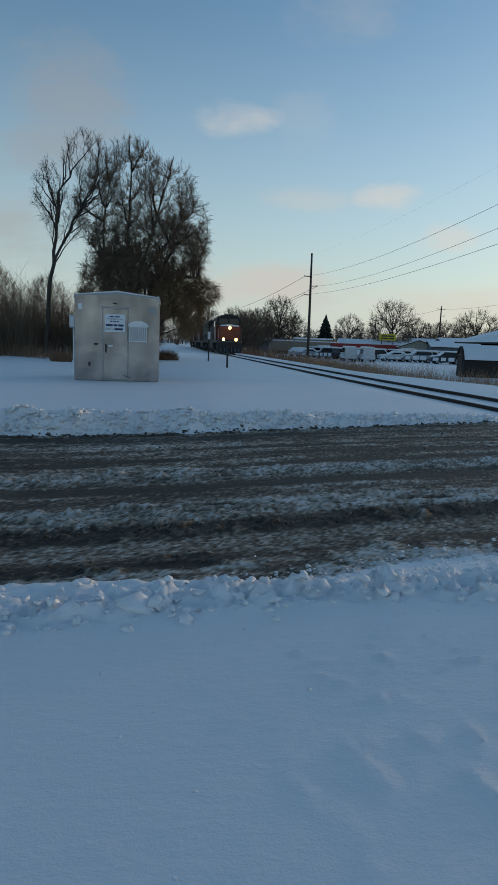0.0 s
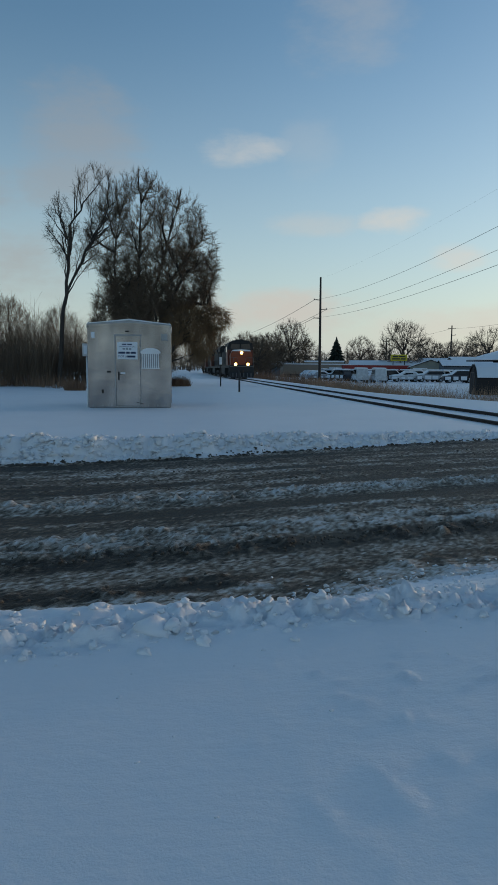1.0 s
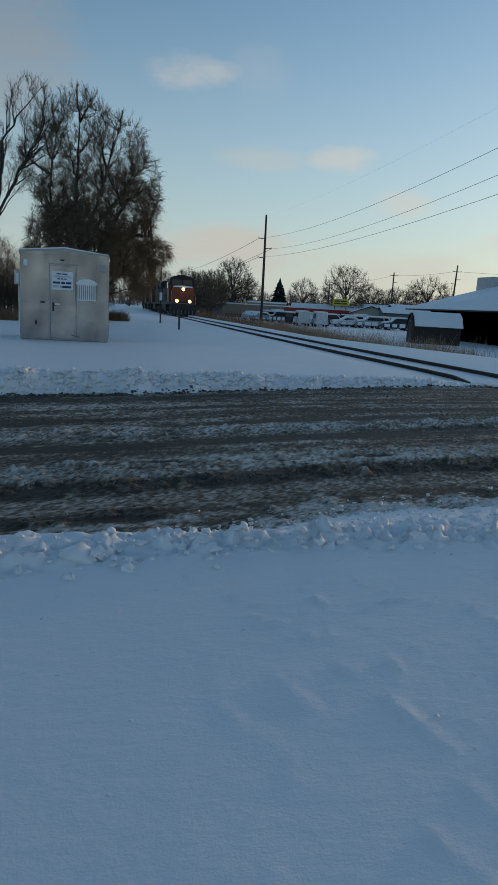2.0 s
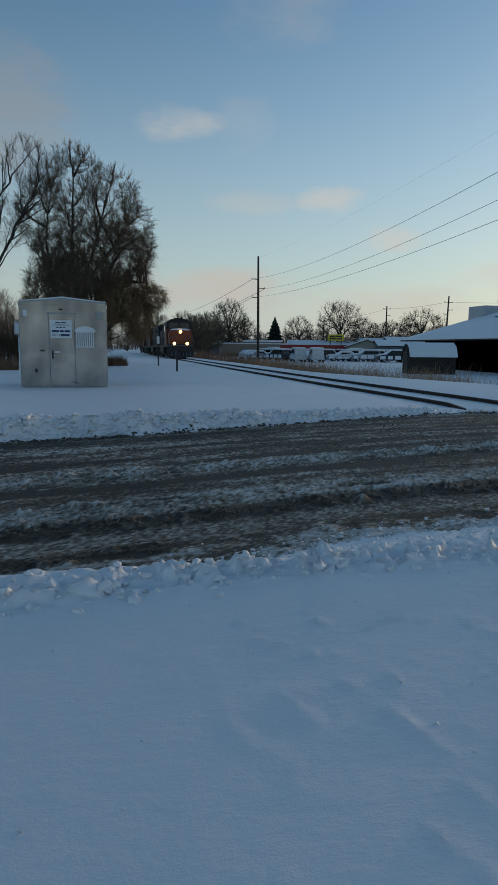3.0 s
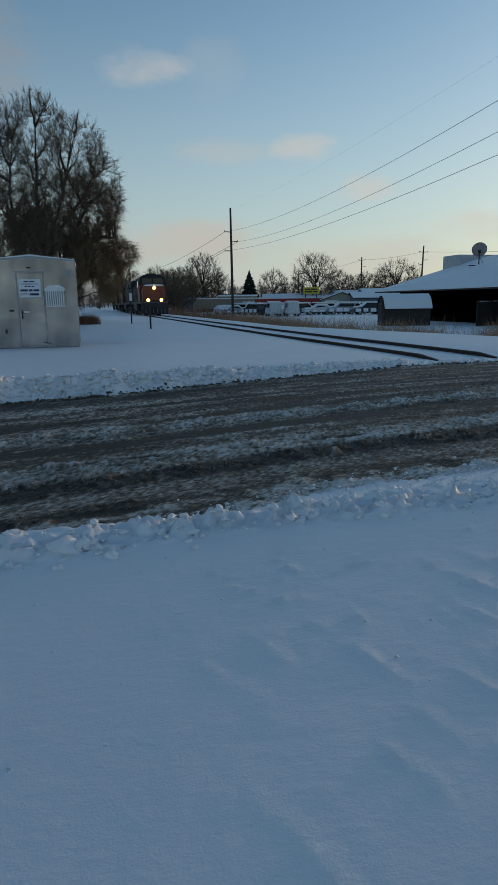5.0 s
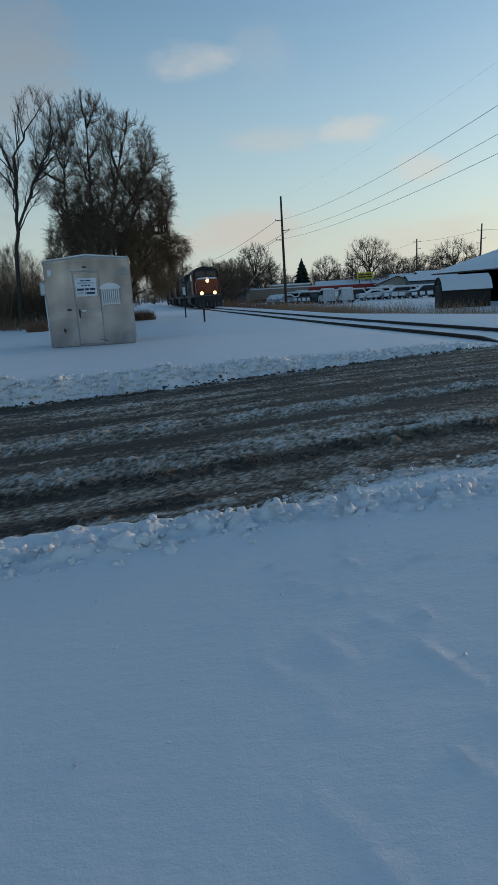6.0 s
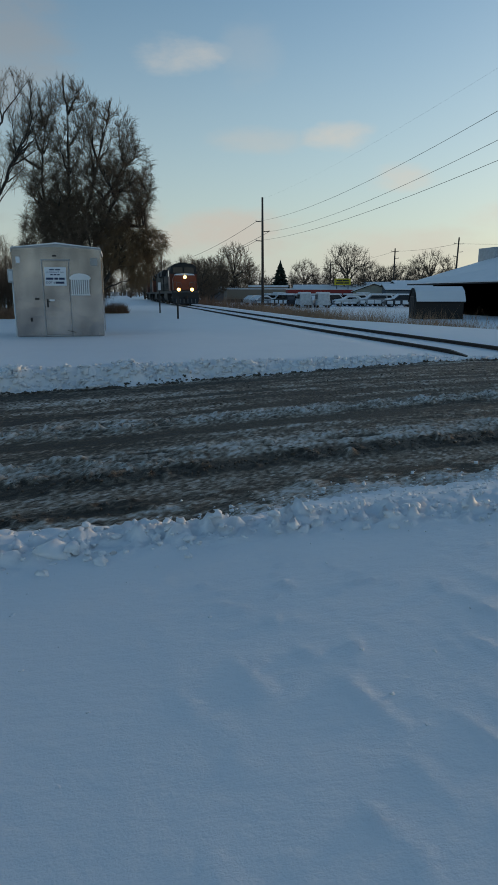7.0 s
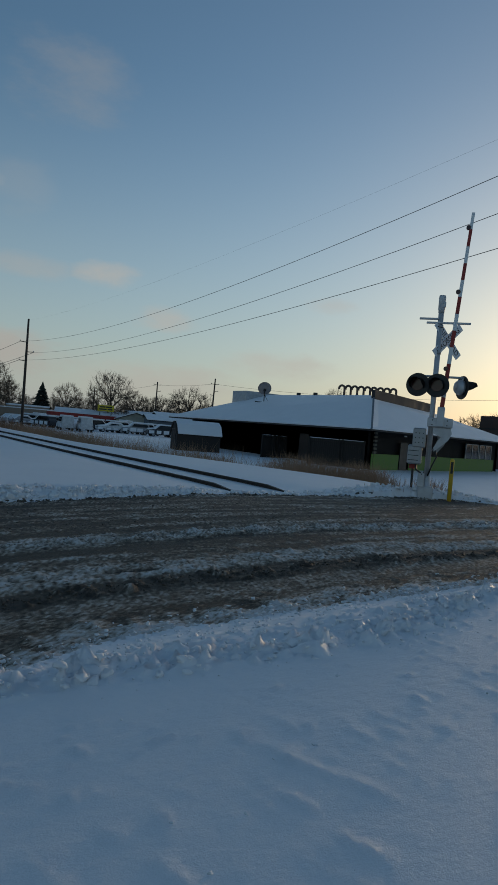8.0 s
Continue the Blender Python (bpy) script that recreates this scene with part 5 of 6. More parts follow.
wire((57.9, 130.0, 9.9), (61.0, 110.0, 10.1), 0.3, 0.02)
wire((50.5, 150.0, 7.9), (57.9, 130.0, 9.9), 0.4, 0.02)


# ---------------------------------------------------------------- trees
class Limbs:
    """A bare tree: limbs reach out to places strewn through rounded crown volumes, in four orders of thickness."""

    def __init__(self, seed):
        self.rng = random.Random(seed)
        self.np = np.random.default_rng(seed)
        self.sets = {"trunk": ([], []), "crown": ([], [])}

    def limb(self, pts, r0, r1, sides, where):
        V, F = self.sets[where]
        n, base = len(pts), len(V)
        for i, p in enumerate(pts):
            d = (pts[min(i + 1, n - 1)] - pts[max(i - 1, 0)]).normalized()
            u = d.orthogonal().normalized()
            w = d.cross(u)
            r = r0 + (r1 - r0) * i / (n - 1)
            for k in range(sides):
                a = 2 * math.pi * k / sides
                V.append(p + r * (math.cos(a) * u + math.sin(a) * w))
        for i in range(n - 1):
            for k in range(sides):
                a, b = base + i * sides + k, base + i * sides + (k + 1) % sides
                F.append((a, b, b + sides, a + sides))

    def places(self, n, volumes, core):
        """Random places in the volumes (centre, half sizes); core 0 strews them evenly, 1 near the skin."""
        g = self.np
        size = np.array([v[3] * v[4] * v[5] for v in volumes])
        pick = g.choice(len(volumes), n, p=size / size.sum())
        q = g.normal(0, 1, (n, 3))
        q /= np.linalg.norm(q, axis=1, keepdims=True)
        q *= (core + (1 - core) * g.random((n, 1)) ** (1 / 3)) * (1 + 0.07 * np.clip(g.normal(0, 1, (n, 1)), -2, 1))
        vol = np.array(volumes)[pick]
        p = vol[:, :3] + q * vol[:, 3:]
        p[:, 2] = np.maximum(p[:, 2], 0.35)
        return p

    def order(self, nodes, targets, rise, bend, radius, tip, steps, sides, where, wobble):
        """Joins each target to the nearest earlier node by a bent limb and returns the nodes along the new limbs."""
        N = np.array([n[:3] for n in nodes])
        made = []
        for p in targets:
            d = np.linalg.norm(N - p + np.array([0, 0, rise]), axis=1) + 0.7 * np.maximum(N[:, 2] - p[2], 0)
            a, b = Vector(N[int(d.argmin())]), Vector(p)
            ln = (b - a).length
            c = a.lerp(b, 0.5) + Vector((0, 0, bend * ln))
            pts = []
            for k in range(steps + 1):
                t = k / steps
                q = a * (1 - t) ** 2 + c * 2 * t * (1 - t) + b * t * t
                if 0 < k:
                    q = q + Vector([self.rng.gauss(0, wobble * ln) for _ in range(3)])
                pts.append(q)
            r = radius * min(1.3, 0.5 + 0.3 * ln)
            self.limb(pts, r, tip, sides, where)
            made += [tuple(q) for q in pts[1:]]
        return made

    def build(self, stems, volumes, counts, bend, fine, reach=0.75, droop=0.0, lean=0.5):
        nodes = []
        for pts, r0, r1 in stems:
            pts = [Vector(p) for p in pts]
            full = []
            for a, b in zip(pts[:-1], pts[1:]):
                full += [a.lerp(b, k / 4) + Vector([self.rng.gauss(0, 0.05) for _ in range(3)]) * (k > 0) for k in range(4)]
            full.append(pts[-1])
            self.limb(full, r0, r1, 8, "trunk")
            nodes += [tuple(p) for p in full[len(full) // 5:]]
        thick = max(s[1] for s in stems)
        one = self.order(nodes, self.places(counts[0], volumes, 0.55), lean * 3.2, bend, thick * 0.32, thick * 0.10, 6, 6, "trunk", 0.02)
        two = self.order(nodes + one, self.places(counts[1], volumes, 0.45), lean * 1.5, bend * 0.8, thick * 0.11, thick * 0.05, 5, 4, "crown", 0.025)
        three = self.order(one + two, self.places(counts[2], volumes, 0.35), lean * 0.6, bend * 0.6, fine * 2.0, fine, 3, 3, "crown", 0.03)
        # the last, fine twigs
        base = np.array(two + three)
        g = self.np
        pick = base[g.integers(0, len(base), counts[3])]
        mid = np.array([v[:3] for v in volumes]).mean(0)
        way = pick - mid
        way /= np.linalg.norm(way, axis=1, keepdims=True) + 1e-6
        way = way * 0.7 + g.normal(0, 0.55, way.shape) + np.array([0, 0, 0.35 - droop])
        way /= np.linalg.norm(way, axis=1, keepdims=True)
        ln = reach * g.uniform(0.45, 1.2, (len(pick), 1))
        V, F = self.sets["crown"]
        for p, w, l in zip(pick, way, ln):
            p, w = Vector(p), Vector(w)
            u = w.orthogonal().normalized() * fine
            x = w.cross(u)
            e = p + w * float(l[0]) - Vector((0, 0, droop * 0.3 * float(l[0])))
            m = p.lerp(e, 0.5) + Vector((0, 0, 0.08 * float(l[0])))
            b = len(V)
            V += [p + u, p - 0.5 * u + 0.87 * x, p - 0.5 * u - 0.87 * x, m + 0.8 * u, m - 0.4 * u + 0.7 * x, m - 0.4 * u - 0.7 * x, e]
            for k in range(3):
                k2 = (k + 1) % 3
                F += [(b + k, b + k2, b + 3 + k2, b + 3 + k), (b + 3 + k, b + 3 + k2, b + 6)]
        return self

    def meshes(self, bark, twig):
        return [(k, mesh_from(k, *self.sets[k], m, k == "trunk")) for k, m in (("trunk", bark), ("crown", twig))]


def tree(x, y, meshes, label, group="", scale=1.0, turn=0.0, z=None):
    ob = thing("tree", pose(x, y, height_at(x, y) - 0.1 if z is None else z, 0, 0, turn), label, "tree", group)
    for name, me in meshes:
        p = new(name, me)
        p.parent = ob
        p.scale = (scale,) * 3
    return ob


def build_near_trees():
    # one wide fan of limbs behind the signal house; crown volumes: centre and half sizes about the foot
    g = Limbs(3).build([([(0, 0, 0), (0.1, 0, 2.5), (0.0, 0, 5.0), (0.3, 0, 8.5), (0.5, 0, 12.0)], 0.26, 0.03), ([(0.1, 0, 2.2), (0.9, 0.3, 5.5), (1.9, 0.2, 8.6), (2.8, 0.2, 11.6)], 0.17, 0.025),
                        ([(0.0, 0, 2.0), (-0.9, -0.2, 5.0), (-1.3, -0.2, 8.0), (-0.9, 0, 11.2)], 0.15, 0.025), ([(0.5, 0, 4.0), (2.0, -0.3, 6.6), (3.7, -0.3, 8.8), (4.5, 0, 10.0)], 0.13, 0.025)],
                       [(0.5, 0, 11.6, 1.8, 1.8, 2.5), (2.6, 0, 10.8, 2.0, 1.9, 2.2), (4.1, 0, 9.0, 1.5, 1.7, 1.9), (-1.4, 0, 9.6, 1.8, 1.7, 2.5), (0.6, 0, 7.2, 3.0, 2.0, 3.0)], (40, 420, 3000, 19000), -0.05, 0.0076, 0.50, 0.15, 0.42)
    tree(-2.7, 43.4, g.meshes(BARK, TWIG), "tall bare tree with a wide fan of limbs")
    # the arching one in front of it, dense and drooping to the rails
    g = Limbs(8).build([([(0, 0, 0), (0.3, 0, 2.4), (1.3, 0, 5.2), (2.7, 0, 7.6), (3.7, 0, 8.3), (4.2, 0, 7.6)], 0.21, 0.025), ([(0.4, 0, 2.8), (1.9, -0.2, 4.6), (3.3, -0.2, 5.5), (4.1, -0.2, 5.3), (4.5, -0.2, 4.6)], 0.14, 0.02),
                        ([(0.2, 0, 2.0), (-0.9, 0.2, 4.6), (-1.3, 0.2, 7.0)], 0.13, 0.03)],
                       [(1.4, 0, 7.0, 3.0, 2.2, 2.2), (3.4, 0, 7.4, 1.3, 1.4, 1.5), (0.2, 0, 4.8, 2.8, 2.2, 2.6), (2.6, 0, 5.2, 1.9, 1.5, 1.6)], (36, 420, 3600, 25000), 0.10, 0.0076, 0.56, 0.45, 0.42)
    tree(-1.9, 42.2, g.meshes(BARK, TWIG_DIM), "bare arching tree with dense brown twigs")
    # drooping willow whose twig colour carries the warm sunlight on this side
    g = Limbs(12).build([([(0, 0, 0), (0.25, 0, 1.8), (1.3, 0, 3.8), (2.6, 0, 4.9), (3.4, 0, 4.8)], 0.16, 0.025)], [(1.6, 0, 4.2, 1.5, 1.4, 1.3), (3.3, 0, 4.6, 1.1, 1.0, 0.9), (2.6, 0, 3.2, 0.9, 0.9, 1.3)], (22, 170, 1300, 9000), 0.14, 0.008, 0.6, 0.85, 0.4)
    tree(-0.9, 41.6, g.meshes(BARK, TWIG_SUNLIT), "bare willow with drooping brown branches")
    g = Limbs(15).build([([(0, 0, 0), (-0.1, 0, 2.5), (0.1, 0, 5.5)], 0.2, 0.04)], [(0, 0, 4.4, 2.0, 2.0, 3.0), (0.8, 0, 2.2, 2.8, 2.0, 1.7)], (22, 190, 1800, 15000), 0.06, 0.0085, 0.6, 0.3, 0.5)
    tree(-3.4, 42.6, g.meshes(BARK, TWIG_DIM), "bare bushy tree with drooping twigs")
    # forked slender tree that leans to one side
    g = Limbs(21).build([([(0, 0, 0), (0.25, 0, 4.0), (0.7, 0, 7.2), (0.85, 0, 9.8), (2.05, 0, 11.6), (3.4, 0, 13.3)], 0.15, 0.006), ([(0.45, 0, 5.1), (1.7, 0, 8.3), (2.95, 0, 10.3), (4.1, 0, 12.2)], 0.09, 0.006), ([(0.78, 0, 8.6), (0.35, 0, 10.2), (0.1, 0, 11.8)], 0.055, 0.012)],
                        [(0.2, 0, 9.9, 0.9, 1.0, 1.9), (2.4, 0, 12.0, 1.4, 1.0, 1.5), (3.3, 0, 10.8, 1.2, 1.0, 1.5), (1.4, 0, 8.6, 1.3, 1.0, 1.6)], (34, 130, 620, 3600), -0.05, 0.0062, 0.42, 0.0, 0.6)
    tree(-7.45, 42.0, g.meshes(BARK, TWIG), "slender forked bare tree with a dark trunk", "", 1.035)
    for k, (x, y, s) in enumerate(((-12.5, 50, 6.5), (-16.0, 54, 9.0), (-15.2, 47, 7.0), (-19.0, 52, 9.5), (-9.8, 56, 6.5), (-21, 58, 9.5), (-17.6, 50, 8.4))):
        g = Limbs(40 + k).build([([(0, 0, 0), (0.1, 0, s * 0.5), (0.05, 0, s * 0.93)], 0.11, 0.02)], [(0, 0, s * 0.66, s * 0.24, s * 0.24, s * 0.36)], (16, 90, 500, 2200), -0.08, 0.007, 0.6, 0.0, 0.6)
        tree(x, y, g.meshes(BARK_PALE if k in (2, 3) else BARK, TWIG), "slender bare tree in a thicket", "trees of the thicket")


def build_far_trees():
    kinds = []
    for k in range(5):
        w = 3.6 + 0.4 * k
        g = Limbs(60 + k).build([([(0, 0, 0), (0.1, 0, 3.0), (-0.1, 0, 4.6)], 0.30, 0.14)], [(0, 0, 5.9, w, w, 4.0), (0.8 - 0.4 * k, 0, 4.4, w * 0.95, w * 0.95, 2.6)], (20, 130, 800, 3600), -0.06, 0.016, 0.9, 0.0, 0.6)
        kinds.append(g.meshes(BARK, TWIG))
    far = [  # azimuth, distance, height, kind
        (3.2, 150, 10.4, 0), (2.4, 158, 8.8, 2), (4.2, 165, 9.8, 1), (1.2, 190, 7.5, 3), (7.6, 120, 8.0, 1), (8.4, 125, 7.5, 2), (6.9, 130, 8.5, 3),
        (10.2, 150, 13.0, 0), (9.0, 152, 10.5, 2), (11.6, 160, 9.0, 3), (16.4, 165, 10.0, 1), (17.4, 175, 7.5, 2), (15.6, 185, 6.5, 3),
        (20.1, 150, 13.0, 2), (22.2, 170, 9.6, 1), (23.5, 165, 8.5, 3), (24.4, 175, 9.5, 0), (27.0, 160, 11.8, 4), (26.2, 168, 9.0, 2), (28.2, 180, 8.0, 3),
        (13.2, 200, 7.0, 2), (18.6, 200, 7.0, 0), (21.2, 210, 7.0, 3), (40.2, 120, 11.0, 1), (54.0, 130, 9.5, 4), (52.0, 140, 9.5, 2), (53.0, 150, 9.0, 3), (6.2, 118, 8.5, 0), (7.4, 112, 7.0, 2), (8.0, 128, 9.0, 4),
    ]
    for az, d, h, k in far:
        a = radians(az)
        tree(d * math.sin(a), d * math.cos(a), kinds[k], "bare round-crowned tree in the distance", "bare trees in the distance", h / 10.0, az * 37 % 360, -0.6)


def build_spruce():
    rng = random.Random(9)
    x, y = 35.6, 140.0
    ob = thing("spruce", pose(x, y, -0.5), "dark green conical spruce in the distance", "tree")
    bm = bmesh.new()
    tube(bm, [(0, 0, -0.3), (0, 0, 8.6)], [0.2, 0.03], 6)
    part("trunk", bm, BARK, ob)
    V, F = [], []
    for k in range(420):
        t = (k + rng.random()) / 420
        z = 0.5 + 8.2 * t
        r = 3.5 * (1 - t) ** 0.85 * rng.uniform(0.75, 1.1) + 0.08
        a = rng.uniform(0, 2 * math.pi)
        w = 0.12 + 0.38 * (1 - t)
        c, s = math.cos(a), math.sin(a)
        b = len(V)
        V += [(0, 0, z + 0.25), (c * r * 0.6 - s * w, s * r * 0.6 + c * w, z - 0.1), (c * r, s * r, z - 0.35), (c * r * 0.6 + s * w, s * r * 0.6 - c * w, z - 0.1), (c * r * 0.6, s * r * 0.6, z - 0.45)]
        F += [(b, b + 1, b + 2, b + 3), (b, b + 3, b + 4), (b, b + 4, b + 1), (b + 2, b + 1, b + 4), (b + 2, b + 4, b + 3)]
    p = new("crown", mesh_from("crown", V, F, NEEDLE))
    p.parent = ob


def twig_patch(name, spots, material, label, category, seed, spread=0.12):
    """Many thin upright stems, each a slim three-sided spike that may carry side twigs. spots: x, y, z, height, lean."""
    rng = random.Random(seed)
    V, F = [], []
    for x, y, z, h, r in spots:
        lx, ly = rng.gauss(0, spread) * h, rng.gauss(0, spread) * h
        stems = [((x, y, z - 0.05), (x + lx, y + ly, z + h), r)]
        if h > 1.2:
            for _ in range(10):
                t = rng.uniform(0.2, 0.95)
                q = (x + lx * t, y + ly * t, z + h * t)
                l = h * rng.uniform(0.18, 0.4)
                stems.append((q, (q[0] + rng.gauss(0, 0.5) * l, q[1] + rng.gauss(0, 0.5) * l, q[2] + l * rng.uniform(0.1, 0.8)), r * 0.5))
        for p, q, rr in stems:
            b = len(V)
            a0 = rng.uniform(0, 2)
            V += [(p[0] + rr * math.cos(a0 + k * 2.094), p[1] + rr * math.sin(a0 + k * 2.094), p[2]) for k in range(3)]
            mid = ((p[0] + q[0]) / 2 + rng.gauss(0, 0.02) * h, (p[1] + q[1]) / 2 + rng.gauss(0, 0.02) * h, (p[2] + q[2]) / 2 + 0.03 * h)
            V += [(mid[0] + 0.7 * rr * math.cos(a0 + k * 2.094), mid[1] + 0.7 * rr * math.sin(a0 + k * 2.094), mid[2]) for k in range(3)]
            V.append(q)
            for k in range(3):
                k2 = (k + 1) % 3
                F += [(b + k, b + k2, b + 3 + k2, b + 3 + k), (b + 3 + k, b + 3 + k2, b + 6)]
    return tagged(new(name, mesh_from(name, V, F, material)), label, category, kind="stuff")


def build_brush():
    rng = random.Random(31)
    # thicket behind the yard on the left
    spots = []
    for _ in range(7600):
        x = rng.uniform(-34, -1.0)
        y = rng.uniform(44, 58) - (3.5 if x < -8 else 0) + 0.15 * abs(x + 8)
        spots.append((x, y, height_at(x, y), rng.uniform(1.8, 4.4 + 0.8 * math.sin(x * 0.5) + 0.5 * math.sin(x * 1.7)), rng.uniform(0.008, 0.018)))
    twig_patch("thicket", spots, TWIG, "dense bare brown thicket behind the snowy yard", "thicket", 1, 0.2)
    spots = []
    for _ in range(2300):
        x = rng.uniform(-30, -5.0)
        y = 38.5 + 2.2 * math.sin(x * 0.8) * math.sin(x * 0.31 + 1) + abs(rng.gauss(0, 2.0)) + 0.1 * abs(x + 8)
        spots.append((x, y, height_at(x, y), rng.uniform(0.25, 0.95), rng.uniform(0.006, 0.013)))
    twig_patch("dead_weeds", spots, STRAW_DARK, "brown dead weeds standing in snow before the thicket", "weeds", 2, 0.25)
    for n, (cx, cy, rx, ry, h, c) in enumerate(((-5.3, 34.2, 0.55, 0.4, 0.62, 700), (0.1, 43.5, 0.9, 0.5, 0.85, 700))):
        spots = []
        for _ in range(c):
            a, q = rng.uniform(0, 6.283), math.sqrt(rng.random())
            x, y = cx + rx * q * math.cos(a), cy + ry * q * math.sin(a)
            spots.append((x, y, height_at(x, y), h * rng.uniform(0.6, 1.0) * (1.1 - 0.5 * q * q), 0.012))
        twig_patch("bush", spots, STRAW_DARK, "low rust-brown bush in the snow", "bush", 5 + n, 0.3)
    # dry grass on the slope between the track and the yards, in tufts
    spots = []
    tufts = []
    for _ in range(250):
        y = 24 + 58 * rng.random() ** 0.85
        tufts.append((11.8 + 0.055 * (y - 14) + abs(rng.gauss(0, 1.6)), y, 46, rng.uniform(0.4, 1.05), 0.55))
    tufts += [(19.6, 20.4, 420, 0.85, 0.45), (19.9, 21.8, 420, 0.8, 0.45), (20.0, 23.2, 420, 0.75, 0.5), (20.2, 24.6, 420, 0.8, 0.5), (20.3, 26.0, 420, 0.9, 0.45), (20.5, 27.6, 480, 1.0, 0.5), (20.4, 29.0, 240, 0.6, 0.6),
              (18.6, 26.0, 200, 0.3, 0.9), (17.2, 30.0, 200, 0.35, 0.9), (13.3, 11.6, 220, 0.34, 0.25), (12.1, 11.8, 160, 0.32, 0.22), (14.5, 25.0, 200, 0.4, 0.8), (15.5, 27.5, 260, 0.5, 0.8)]
    tufts += [(15.2, 21.6, 120, 0.5, 0.4), (15.6, 20.6, 190, 0.75, 0.34), (16.1, 19.9, 200, 0.8, 0.32), (16.6, 19.5, 170, 0.7, 0.34), (17.2, 19.1, 190, 0.75, 0.34), (17.8, 18.9, 210, 0.85, 0.32), (18.4, 18.9, 180, 0.8, 0.32), (18.9, 19.2, 130, 0.7, 0.34)]
    for cx, cy, c, hh, sp in tufts:
        for _ in range(c):
            x, y = rng.gauss(cx, sp), rng.gauss(cy, sp * 0.8)
            spots.append((x, y, height_at(x, y) + (0.12 if y < 13 else 0), hh * rng.uniform(0.25, 1.2), rng.uniform(0.004, 0.008)))
    twig_patch("dry_grass", spots, STRAW, "tufts of dry straw-coloured grass poking out of the snow", "grass", 3, 0.36)
    # rust-brown scrub beyond the rails by the train
    spots = []
    for _ in range(1800):
        y = rng.uniform(62, 130)
        x = 11.5 + abs(rng.gauss(0, 1.5))
        spots.append((x, y, height_at(x, y), rng.uniform(0.4, 1.3), 0.016))
    twig_patch("scrub", spots, STRAW_DARK, "rust-brown scrub along the far side of the track", "scrub", 4)
    # far woods that close the horizon
    spots = []
    for _ in range(5200):
        a = radians(rng.uniform(-75, 100))
        d = rng.uniform(230, 330)
        spots.append((d * math.sin(a), d * math.cos(a), -0.7, rng.uniform(3.5, 8.0), rng.uniform(0.07, 0.2)))
    twig_patch("far_woods", spots, TWIG, "bare winter woods along the horizon", "woods", 6, 0.1)


build_near_trees()
build_far_trees()
build_spruce()
build_brush()


